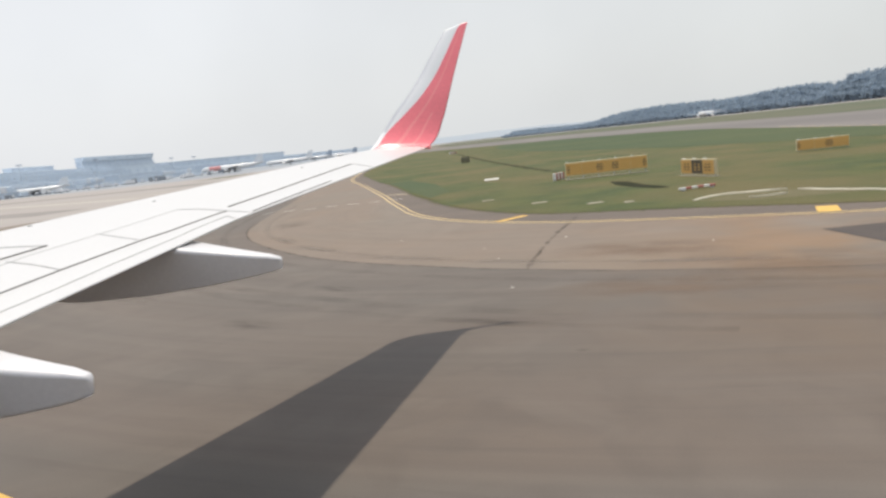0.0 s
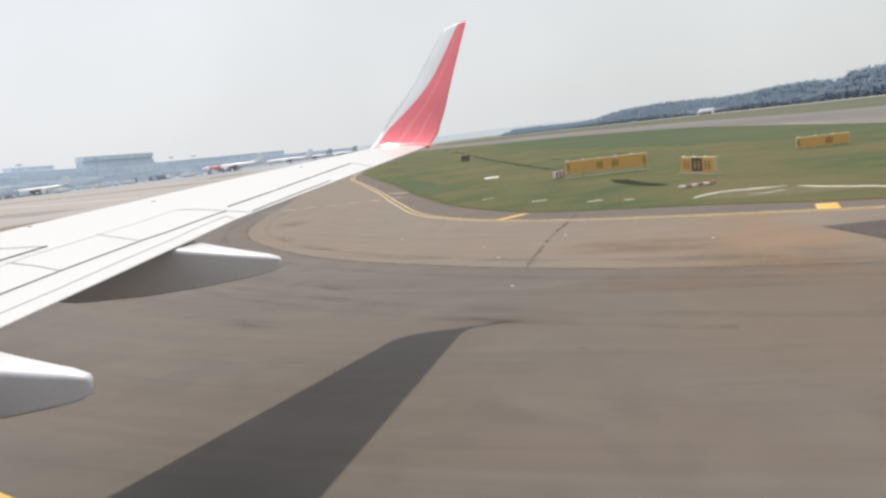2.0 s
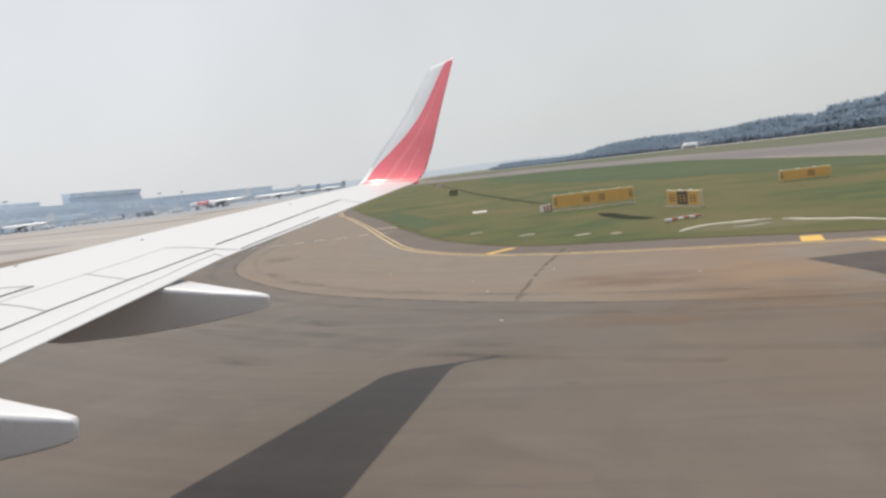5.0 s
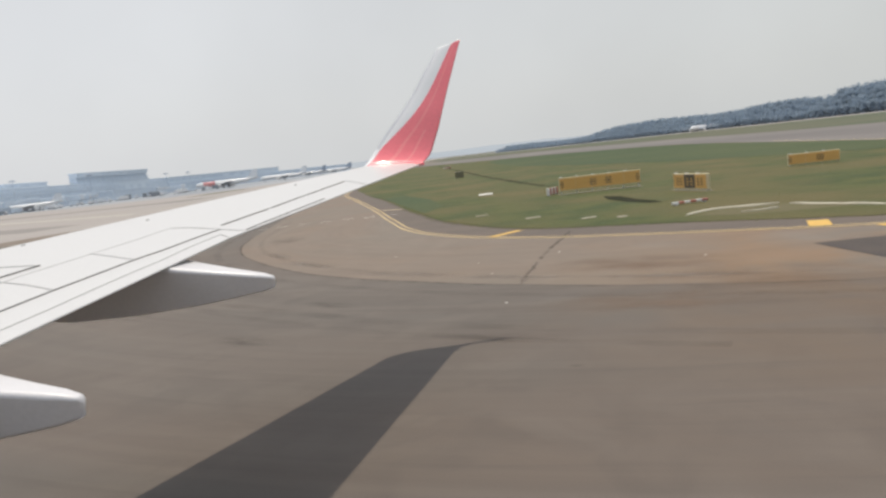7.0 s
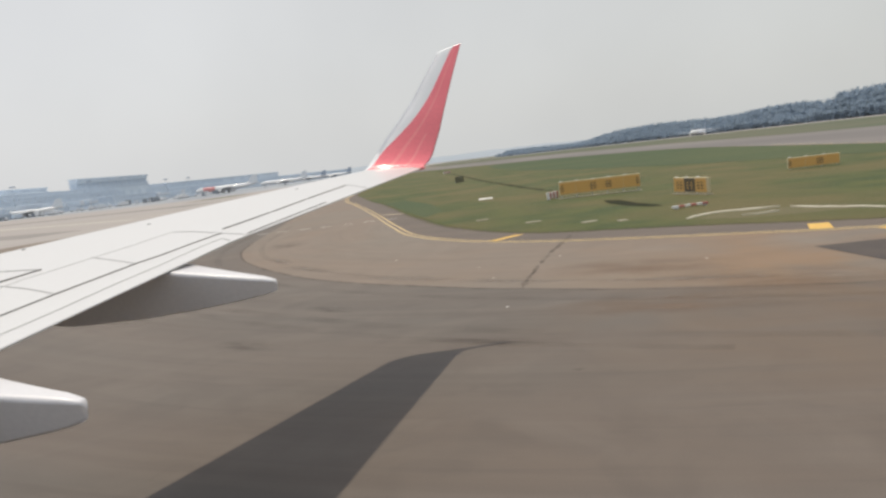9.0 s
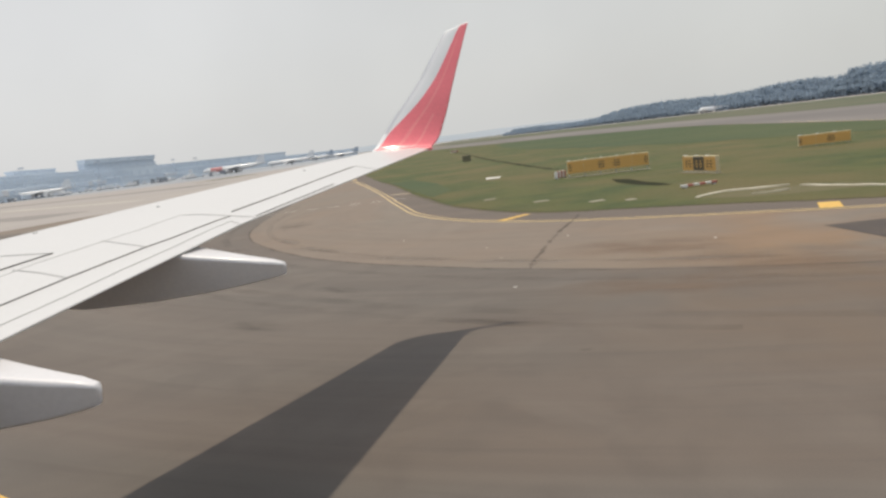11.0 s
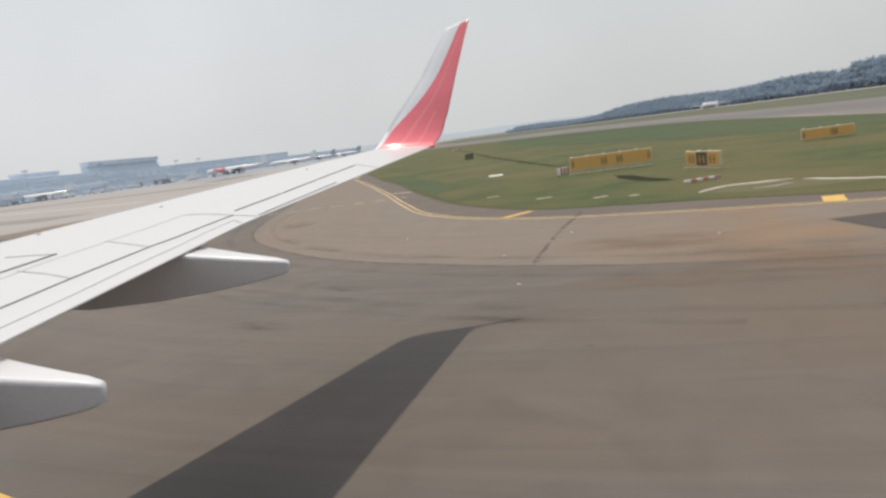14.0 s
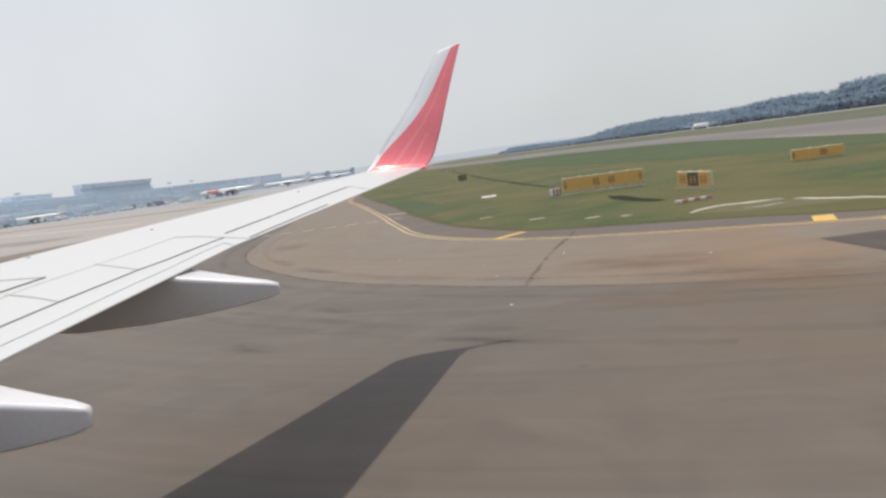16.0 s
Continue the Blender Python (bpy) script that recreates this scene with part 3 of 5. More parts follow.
def wing_panel_bm(quad, lift, thick=0.012, nu=10, nv=24):
    """A panel on the upper skin between four corners, each (chord share, span): inner front, inner aft, outer aft, outer front."""
    (c0, y0), (c1, y1), (c2, y2), (c3, y3) = quad
    bm = bmesh.new()
    top = []
    for j in range(nv + 1):
        t = j / nv
        fa, fb = c0 + (c3 - c0) * t, c1 + (c2 - c1) * t
        ya, yb = y0 + (y3 - y0) * t, y1 + (y2 - y1) * t
        row = []
        for i in range(nu + 1):
            s = i / nu
            row.append(bm.verts.new(wing_point(fa + (fb - fa) * s, ya + (yb - ya) * s, 1, lift)))
        top.append(row)
    for a, b in zip(top, top[1:]):
        for i in range(nu):
            bm.faces.new((a[i], a[i + 1], b[i + 1], b[i]))
    rim = top[0] + [r[-1] for r in top[1:]] + top[-1][-2::-1] + [r[0] for r in top[-2:0:-1]]
    low = [bm.verts.new(v.co - Vector((0, 0, thick + lift))) for v in rim]
    for i in range(len(rim)):
        j = (i + 1) % len(rim)
        bm.faces.new((rim[j], rim[i], low[i], low[j]))
    return bm


airliner = thing("airliner", "white airliner standing on its wheels, wing ending in a red winglet", "airliner")


def wing_skin_bm():
    bm = bmesh.new()
    ys = [-0.6 + (15.3 + 0.6) * i / 45 for i in range(46)]
    cs = [0.5 * (1 - math.cos(math.pi * i / 22)) for i in range(23)]
    rings = []
    for y in ys:
        up = [wing_point(c, y, 1) for c in cs]
        dn = [wing_point(c, y, -1) for c in reversed(cs[1:])]
        rings.append(up + dn)
    add_rings(bm, rings)
    return bm


wing = part("wing", wing_skin_bm(), WING_WHITE, airliner, "white wing with grey panel seams", smooth=True)


def wing_line(name, nodes, width, mat, lift):
    """A seam on the upper skin through nodes of (chord share, span), of even width."""
    pts = []
    for (ca, ya), (cb, yb) in zip(nodes, nodes[1:]):
        k = max(2, int(abs(yb - ya) / 0.25) + int(abs(cb - ca) / 0.02))
        pts += [(ca + (cb - ca) * i / k, ya + (yb - ya) * i / k) for i in range(k)]
    pts.append(nodes[-1])
    flat = [Vector((wing_le(y) + c * (wing_te(y) - wing_le(y)), y)) for c, y in pts]
    bm = bmesh.new()
    rows = []
    for i, p in enumerate(flat):
        d = (flat[min(i + 1, len(flat) - 1)] - flat[max(i - 1, 0)]).normalized()
        nrm = Vector((d.y, -d.x))
        row = []
        for side in (-1, 1):
            q = p + nrm * side * width / 2
            c = min(0.999, (q.x - wing_le(q.y)) / (wing_te(q.y) - wing_le(q.y)))
            row.append(wing_point(c, q.y, 1, lift))
        row += [row[1] - Vector((0, 0, 0.012 + lift)), row[0] - Vector((0, 0, 0.012 + lift))]
        rows.append(row)
    add_rings(bm, rows)
    bmesh.ops.recalc_face_normals(bm, faces=bm.faces[:])
    return part(name, bm, mat, wing)


# spoilers behind the rear spar, with painted seal strips along their edges
for quad in ([(0.7185, 6.06), (0.881, 5.717), (0.882, 6.77), (0.707, 7.12)], [(0.707, 7.15), (0.882, 6.80), (0.894, 8.29), (0.692, 8.43)],
             [(0.745, 4.80), (0.89, 4.55), (0.881, 5.70), (0.7135, 6.03)], [(0.77, 3.2), (0.893, 2.9), (0.89, 4.53), (0.745, 4.78)]):
    part("spoiler", wing_panel_bm(quad, 0.003), WING_WHITE, wing, smooth=False)
wing_line("spoiler_seal", [(0.745, 4.8), (0.729, 5.905), (0.7185, 6.25), (0.717, 6.93), (0.7147, 7.774), (0.6912, 8.443)], 0.024, SEAM_GREY, 0.005)
wing_line("spoiler_end_seal", [(0.707, 7.136), (0.8824, 6.79)], 0.015, SEAM_GREY, 0.006)
wing_line("spoiler_end_seal", [(0.713, 6.045), (0.797, 5.905), (0.881, 5.717)], 0.015, SEAM_GREY, 0.006)
wing_line("spoiler_end_seal", [(0.6912, 8.443), (0.77, 8.439), (0.894, 8.31)], 0.015, SEAM_GREY, 0.006)
wing_line("spoiler_end_seal", [(0.745, 4.79), (0.89, 4.54)], 0.015, SEAM_GREY, 0.006)
# flap with its slot and a second seam near the trailing edge
wing_line("flap_slot", [(0.893, 2.6), (0.885, 5.075), (0.881, 5.717), (0.8824, 6.79), (0.8915, 7.194), (0.8935, 7.742), (0.894, 8.31)], 0.015, GAP_DARK, 0.007)
wing_line("flap_seam", [(0.959, 2.6), (0.9567, 4.65), (0.9567, 5.23), (0.9512, 5.92), (0.951, 6.8), (0.944, 7.41), (0.944, 8.02)], 0.015, SEAM_GREY, 0.004)
wing_line("flap_end_seam", [(0.894, 8.31), (0.99, 8.24)], 0.016, SEAM_GREY, 0.006)
wing_line("flap_end_seam", [(0.944, 8.02), (0.99, 7.9)], 0.016, SEAM_GREY, 0.006)
# outboard slot line in three lengths, aileron, tab and its outer end
for ya, yb in ((8.56, 9.70), (9.76, 10.86), (10.92, 12.44)):
    ca, cb = [float(np.interp(y, [8.553, 9.93, 12.454], [0.8545, 0.8357, 0.7665])) for y in (ya, yb)]
    wing_line("aileron_slot", [(ca, ya), (cb, yb)], 0.019, GAP_DARK, 0.009)
wing_line("tab_slot", [(0.9865, 8.3), (0.982, 8.625), (0.967, 10.589)], 0.018, GAP_DARK, 0.007)
wing_line("aileron_end_seam", [(0.7665, 12.46), (0.78, 12.50), (0.985, 12.14)], 0.018, SEAM_GREY, 0.006)
wing_line("slat_slot", [(0.69, 5.4), (0.681, 6.138), (0.677, 6.654)], 0.019, GAP_DARK, 0.009)
wing_line("slat_end_seam", [(0.55, 6.662), (0.677, 6.657)], 0.016, SEAM_GREY, 0.006)
# inspection cap and vortex tabs on the upper skin
for c, y in ((0.2856, 8.03), (0.42, 9.2), (0.45, 12.2)):
    p = wing_point(c, y, 1)
    part("skin_cap", box_bm(p + Vector((-0.02, -0.02, -0.005)), p + Vector((0.02, 0.02, 0.012)), 0.004), WING_GREY, wing)


# winglet: a blade that turns up out of the tip
WINGLET = [  # leading edge x, trailing edge x, y, z, share of the chord left white
    (-1.655, -0.20, 15.30, 3.930, 0.00), (-1.50, -0.13, 15.42, 3.965, 0.00), (-1.38, -0.02, 15.52, 4.06, 0.04), (-1.26, 0.075, 15.61, 4.20, 0.075), (-1.11, 0.16, 15.69, 4.40, 0.125),
    (-0.925, 0.265, 15.76, 4.64, 0.23), (-0.58, 0.40, 15.86, 5.02, 0.363), (-0.25, 0.545, 15.99, 5.42, 0.46), (0.03, 0.70, 16.12, 5.83, 0.522), (0.265, 0.835, 16.24, 6.18, 0.561), (0.425, 0.945, 16.33, 6.46, 0.615), (0.50, 0.99, 16.36, 6.565, 0.675)]


def winglet_rows():
    rows = []
    fine = 6
    for k in range((len(WINGLET) - 1) * fine + 1):
        i, t = min(k // fine, len(WINGLET) - 2), k / fine - min(k // fine, len(WINGLET) - 2)
        p = [np.array(WINGLET[max(0, min(len(WINGLET) - 1, i + j))]) for j in (-1, 0, 1, 2)]
        rows.append(0.5 * (2 * p[1] + (p[2] - p[0]) * t + (2 * p[0] - 5 * p[1] + 4 * p[2] - p[3]) * t * t + (3 * p[1] - p[0] - 3 * p[2] + p[3]) * t ** 3))
    return rows


def winglet_bm():
    """Inner and outer skins; faces: 0 white, 1 red, 2 bare leading edge, 3 pale swoosh."""
    rows = winglet_rows()
    bm = bmesh.new()
    grid = []
    shares = []
    for k, (xl, xt, y, z, white) in enumerate(rows):
        a, b = rows[max(k - 1, 0)], rows[min(k + 1, len(rows) - 1)]
        d = Vector((0, b[2] - a[2], b[3] - a[3])).normalized()
        nrm = Vector((0, -d.z, d.y))
        white = max(white, 0.0)
        lead = 0.08
        s1, s2 = white + (1 - white) * 0.36, white + (1 - white) * 0.44
        s3, s4 = white + (1 - white) * 0.66, white + (1 - white) * 0.71
        cs = [0.0, 0.012, 0.035, lead, max(lead + 0.005, lead + (white - lead) * 0.5), max(lead + 0.01, white), (max(lead + 0.01, white) + s1) / 2, s1, s2, (s2 + s3) / 2, s3, s4, (s4 + 1) / 2, 0.97, 1.0]
        th = 0.09 + 0.03 * math.exp(-k / 8)
        ring = []
        for side in (1, -1):
            for c in (cs if side > 0 else cs[-2:0:-1]):
                q = 5 * (0.2969 * math.sqrt(c) - 0.126 * c - 0.3516 * c * c + 0.2843 * c ** 3 - 0.1036 * c ** 4)
                drop = (c - 1) * 0.13 * max(0.0, (k - len(rows) + 16) / 15) ** 1.5
                ring.append(Vector((xl + c * (xt - xl), y, z + drop)) + nrm * side * q * th * (xt - xl) * (1.0 if side > 0 else 0.8))
        grid.append([bm.verts.new(v) for v in ring])
        shares.append(white)
    n = len(grid[0])
    m = 15
    for k, (a, b) in enumerate(zip(grid, grid[1:])):
        for i in range(n):
            j = (i + 1) % n
            f = bm.faces.new((a[i], a[j], b[j], b[i]))
            col = i if i < m - 1 else n - 1 - i
            red = col >= 5 or k < 9
            bare = col < 3 and k >= 22
            f.material_index = 2 if bare else 1 if red else 0
            if col < 3 and 6 <= k < 22:
                f.material_index = 0
            if (col == 7 and k > 6) or (col == 10 and 5 < k < 30):
                f.material_index = 3
    bm.faces.new(grid[-1]).material_index = 1
    bm.faces.new(list(reversed(grid[0]))).material_index = 0
    return bm


winglet = part("winglet", winglet_bm(), [WINGLET_WHITE, RED_PAINT, BARE_METAL, PINK_PAINT], wing, "red winglet with a white forward part", smooth=True)
part("tip_lamp_housing", box_bm((-0.33, 15.24, 3.885), (-0.13, 15.36, 3.955), 0.02), RED_PAINT, wing, "small dark red lamp housing")


def fairing_bm(near_y, tail, slope, keel, front_x, widths):
    """A flap-track fairing: flat top that tapers to a blunt tail, flanks that lean in towards a swelling keel.
    tail: x, top z, bottom z; slope: rise of the top edge per metre forward; keel: (metres forward of the tail, z); widths: at the tail and in full."""
    bm = bmesh.new()
    tx, tz, tb = tail
    rings = []
    n = 34
    for i in range(n):
        s = i / (n - 1)
        run = (tx - front_x) * s
        x = tx - run
        mid = near_y + 0.18
        c = min(1.0, max(0.05, (x - wing_le(mid)) / (wing_te(mid) - wing_le(mid))))
        under = wing_point(c, mid, -1).z + 0.03
        top = tz + slope * run
        if x < wing_te(mid):
            top = min(top, under)
        low = float(np.interp(run, [k[0] for k in keel], [k[1] for k in keel]))
        close = max(0.0, (s - 0.62) / 0.38)
        low = low + (under - 0.03 - low) * close ** 2
        w = (widths[0] + (widths[1] - widths[0]) * min(1.0, run / 1.05) ** 1.1) * (1 - 0.7 * close ** 2)
        yn = near_y + 0.02 * max(0.0, 1 - run / 0.5)
        shrink = 0.0
        if i == 0:
            top, low, shrink = top - 0.012, low + 0.012, 0.012
        h, lean = top - low, min(0.30 * w, 0.16)
        r = min(0.035, 0.22 * w, 0.2 * h)
        y0, y1 = yn + shrink, yn + w - shrink
        corners = []
        for cy, cz, start in ((y0 + r, top - r, 90), (y0 + lean + r, low + r, 180), (y1 - lean - r, low + r, 270), (y1 - r, top - r, 0)):
            corners.append([(cy + r * math.cos(radians(start + 22.5 * k)), cz + r * math.sin(radians(start + 22.5 * k))) for k in range(5)])
        ring = []
        for arc, nxt in zip(corners, corners[1:] + corners[:1]):
            ring += [(x, *q) for q in arc]
            ring += [(x, arc[-1][0] + (nxt[0][0] - arc[-1][0]) * f, arc[-1][1] + (nxt[0][1] - arc[-1][1]) * f) for f in (0.06, 0.94)]
        rings.append(ring)
    mid = sum((Vector(q) for q in rings[0]), Vector()) / len(rings[0])
    for grow, out in ((0.975, 0.003), (0.93, 0.010), (0.75, 0.019), (0.4, 0.025), (0.08, 0.027)):
        rings.insert(0, [(tx + out, mid.y + (q[1] - mid.y) * grow, mid.z + (q[2] - mid.z) * grow) for q in (rings[-n] if len(rings) > n else rings[0])])
    add_rings(bm, rings)
    bmesh.ops.recalc_face_normals(bm, faces=bm.faces[:])
    return bm


for row in ((6.53, (-1.60, 3.110, 2.97), 0.195, ((0.0, 2.97), (0.35, 2.92), (0.8, 2.87), (1.3, 2.845), (2.0, 2.85), (3.2, 2.9)), -4.6, (0.11, 0.62)),
            (3.94, (-2.185, 2.902, 2.742), 0.20, ((0.0, 2.742), (0.22, 2.70), (0.47, 2.67), (0.9, 2.63), (1.5, 2.62), (3.2, 2.66)), -5.4, (0.11, 0.52))):
    part("flap_fairing", fairing_bm(*row), FAIRING_WHITE, wing, "smooth white flap-track fairing with a blunt tail", smooth=True)


# the fuselage behind the camera, with its row of cabin windows
FUSE_Y, FUSE_Z, FUSE_R = -2.10, 3.35, 1.88


def fuselage_bm():
    bm = bmesh.new()
    rings = []
    for x, k, lift in ((-20.5, 0.03, -0.45), (-20.2, 0.22, -0.42), (-19.2, 0.52, -0.28), (-17.6, 0.80, -0.12), (-15.5, 0.97, -0.02), (-14.0, 1.0, 0.0), (6.0, 1.0, 0.0), (9.0, 0.92, 0.14), (13.0, 0.66, 0.52), (16.5, 0.30, 0.95), (18.2, 0.08, 1.15)):
        rings.append([(x, FUSE_Y + FUSE_R * k * math.cos(2 * math.pi * a / 40), FUSE_Z + lift + FUSE_R * k * math.sin(2 * math.pi * a / 40)) for a in range(40)])
    add_rings(bm, rings)
    bmesh.ops.recalc_face_normals(bm, faces=bm.faces[:])
    return bm


fuselage = part("fuselage", fuselage_bm(), WINGLET_WHITE, airliner, "white rounded fuselage", smooth=True)
for i in range(30):
    x, z = -13.4 + i * 0.51, 4.0
    if abs(x) < 0.2:
        continue
    y = FUSE_Y + math.sqrt(FUSE_R ** 2 - (z - FUSE_Z) ** 2)
    bm = bmesh.new()
    add_rings(bm, [[(x + 0.115 * k * math.copysign(abs(math.cos(a)) ** 0.6, math.cos(a)), y + d, z + 0.17 * k * math.copysign(abs(math.sin(a)) ** 0.6, math.sin(a))) for a in [2 * math.pi * q / 16 for q in range(16)]] for k, d in ((1.0, -0.04), (0.95, 0.012), (0.8, 0.016))])
    part("cabin_window", bm, JET_DARK, fuselage)

# the wheels that it stands on
for gx, gy, top in ((-5.0, 1.6, 2.95), (-5.0, -5.8, 2.95), (-15.8, -2.1, 1.7)):
    leg = part("gear_leg", lathe([(0.13, 0.5), (0.12, 1.2), (0.16, 1.3), (0.16, top)], 16), STEEL, airliner, "grey landing gear leg")
    leg.location = (gx, gy, 0)
    for side in (-1, 1):
        wheel = part("wheel", lathe([(0.30, -0.17), (0.48, -0.16), (0.55, -0.08), (0.55, 0.08), (0.48, 0.16), (0.30, 0.17)], 24), JET_DARK, leg, "black tyre")
        wheel.matrix_basis = pose(0, side * 0.34, 0.55, 90)
brace = bmesh.new()
add_box(brace, (-5.4, -5.9, 2.35), (-4.6, -3.6, 2.95), 0.05)
part("gear_brace", brace, WING_GREY, airliner)


# ---- guidance signs in the grass ----
def guidance_sign(x, y, turn, length, height, legends, label, leg=0.12, slab=True, mid=None, deep=0.10, sides=(-1, 1), body=None):
    s = thing("guidance_sign", label, "airfield sign", "guidance signs in the grass", at=pose(x, y, 0.02, 0, 0, turn))
    part("panel_box", box_bm((-length / 2, -deep, leg), (length / 2, deep, leg + height), 0.015), body or SIGN_BACK, s)
    n = max(2, round(length / 1.2))
    faces = {}
    for i in range(n):
        a, b = -length / 2 + 0.03 + i * (length - 0.06) / n, -length / 2 + 0.03 + (i + 1) * (length - 0.06) / n
        for side in sides:
            lo, hi = sorted((side * deep, side * (deep + 0.008)))
            faces[side, i] = part("sign_face", box_bm((a + 0.008, lo, leg + 0.04), (b - 0.008, hi, leg + height - 0.04), 0.003), SIGN_BLACK if mid is not None and i == mid else SIGN_YELLOW, s)
        part("top_cap", box_bm((a + 0.05, -deep * 0.7, leg + height), (a + 0.22, deep * 0.7, leg + height + 0.05), 0.01), BARRIER_WHITE, s)
    for u in legends:
        for side in sides:
            for k in range(3):
                w = (0.20, 0.26, 0.18)[k]
                cx = u * length / 2 * (-side)
                z0 = leg + height * (0.24 + 0.19 * k)
                lo, hi = sorted((side * (deep + 0.008), side * (deep + 0.014)))
                part("legend_bar", box_bm((cx - w / 2, lo, z0), (cx + w / 2, hi, z0 + height * 0.09)), SIGN_YELLOW if mid is not None and abs(u) < 0.3 else SIGN_BLACK, faces[side, min(n - 1, int((cx / length + 0.5) * n))])
    for i in range(n + 1):
        lx = -length / 2 + 0.15 + i * (length - 0.3) / n
        part("leg", lathe([(0.035, -0.05), (0.035, leg + 0.02)], 8), STEEL, s).location = (lx, 0, 0)
    if slab:
        part("footing", box_bm((-length / 2 - 0.1, -0.28, -0.06), (length / 2 + 0.1, 0.28, 0.035), 0.015), SLAB, s)
    return s


guidance_sign(30.35, 56.4, -8, 3.9, 0.84, (-0.93, 0.15, 0.22, 0.32), "long yellow taxiway guidance sign with dark lettering on grass", slab=False)
guidance_sign(12.8, 54.9, -6, 6.2, 1.0, (-0.93, -0.2, -0.12, 0.18, 0.26, 0.93), "very long yellow guidance sign on a pale steel rail", leg=0.30)
guidance_sign(16.55, 45.6, -76, 3.6, 0.95, (-0.72, -0.52, -0.12, 0.12, 0.52, 0.72), "yellow guidance sign with a black centre panel", mid=1, deep=0.13, sides=(-1, 1))
guidance_sign(4.6, 123.0, 10, 1.5, 1.0, (), "small dark square airfield sign seen from behind", sides=(), body=SIGN_OLIVE, slab=False)


def ground_slab(name, x, y, turn, sx, sy, h, mat, label, category="slab"):
    bm = bmesh.new()
    add_box(bm, (-sx / 2, -sy / 2, -0.05), (sx / 2, sy / 2, h), 0.02)
    for v in bm.verts:
        v.co.x += random.uniform(-0.03, 0.03)
        v.co.y += random.uniform(-0.03, 0.03)
    ob = part(name, bm, mat)
    ob.matrix_basis = pose(x, y, 0.02, 0, 0, turn)
    return tagged(ob, label, category)


ground_slab("access_cover", 26.8, 27.4, 6, 1.0, 0.7, 0.012, SLAB, "pale concrete access cover set in grass")
ground_slab("access_cover", 36.6, 36.1, 10, 0.7, 0.6, 0.006, EARTH_PALE, "thin worn concrete cover in the grass")
ground_slab("marker_stone", 34.0, 35.3, 0, 0.14, 0.2, 0.07, WHITE_PAINT, "small white marker in the grass", "marker")
ground_slab("marker_stone", 35.2, 34.9, 20, 0.16, 0.2, 0.08, WHITE_PAINT, "small white marker in the grass", "marker")
ground_slab("access_cover", 4.8, 67.4, -6, 1.35, 1.7, 0.05, WHITE_PAINT, "white concrete cover slab in the grass")
for x, y, sx in ((2.85, 45.0, 0.75), (5.4, 39.9, 0.85), (7.8, 36.5, 0.8), (9.2, 35.2, 0.5)):
    ground_slab("access_cover", x, y, 8, sx, 0.45, 0.03, SLAB, "thin pale concrete drain cover in the grass")

# drainage ditch through the turf, lined with dark mud
ditch = ribbon_bm(spline([(11.0, 68), (10.5, 75), (9.5, 93), (8.2, 125), (6.5, 195), (3, 310)], 0.6), 0, 0.52, 0.026, 0.25)
tagged(part("drain_ditch", ditch, DITCH_MUD), "dark muddy drainage ditch running through the grass", "ditch", kind="structure")
ditch_head = sheet_bm([(12.2, 40.6), (12.9, 40.2), (12.9, 41.6), (12.5, 43.8), (12.4, 47.5), (11.6, 49.0), (11.2, 46.0), (11.5, 43.0)], 0.031)
setting("ditch_head", ditch_head, DITCH_MUD, "broad dark muddy mouth of the drainage ditch", "ditch")

# older grey asphalt on the aircraft's side of a worn joint, and a narrower worn band beyond it
JOINT = [(-15.0, 75), (-13.6, 58), (-13.0, 50), (-12.3, 44.2), (-10.9, 38.8), (-9.2, 34.8), (-7.4, 31.4), (-5.3, 28.1), (-3.0, 25.4), (-1.1, 23.6), (0.7, 21.9), (2.3, 20.7), (4.5, 19.2), (7.0, 17.8), (10.0, 16.4), (13.5, 15.4), (18, 14.0), (26, 12.9), (32, 14.4), (38.7, 17.3), (43.2, 19.8), (50.8, 25.3), (59.9, 35.7), (85, 68)]
joint = spline(JOINT, 0.5)
setting("old_taxiway_lane", sheet_bm([(p.x, p.y + 0.10 * noise.noise((p.x * 0.9, p.y * 0.9, 2))) for p in joint] + [(90, -45), (-90, -45), (-90, 75)], 0.002), OLD_ASPHALT, "older greyer asphalt lane with curved wheel streaks", "taxiway")
setting("grey_lane", sheet_bm([(16.9, 21.8), (16.5, 19.0), (16.5, 15.6), (16.65, 11.0), (16.9, 5.0), (17.2, -4.0), (40.0, -6.0), (33.0, 8.0), (22.5, 13.6), (19.7, 13.5), (19.2, 17.0), (18.8, 21.5)], 0.006), GREY_CONCRETE, "smooth grey resurfaced lane beside yellow dashes", "taxiway")

# dark resurfaced paving
for outline, label in (([(32.5, 8.5), (35.0, 9.2), (39.5, 10.1), (40.3, 5.3), (32.5, 4.4)], "dark resurfaced asphalt patch in the taxiway"),
                       ([(11.6, 21.8), (11.75, 18.5), (11.6, 15.8), (13.2, 15.7), (15.0, 16.0), (15.1, 19.0), (15.0, 21.4), (13.2, 21.7)], "dark square resurfaced patch beside yellow dashes"),
                       ([(-15.3, 27.0), (-14.6, 24.9), (-10.75, 26.4), (-12.0, 28.35)], "narrow dark resurfaced strip across the taxiway"),
                       ([(-12.4, 12.8), (-9.5, 10.3), (-6.5, 7.75), (-7.3, 6.6), (-9.6, 4.4), (-15.3, 9.2)], "wide dark resurfaced patch beside the yellow centre line")):
    setting("asphalt_patch", sheet_bm(outline, 0.006), DARK_ASPHALT, label, "asphalt patch")

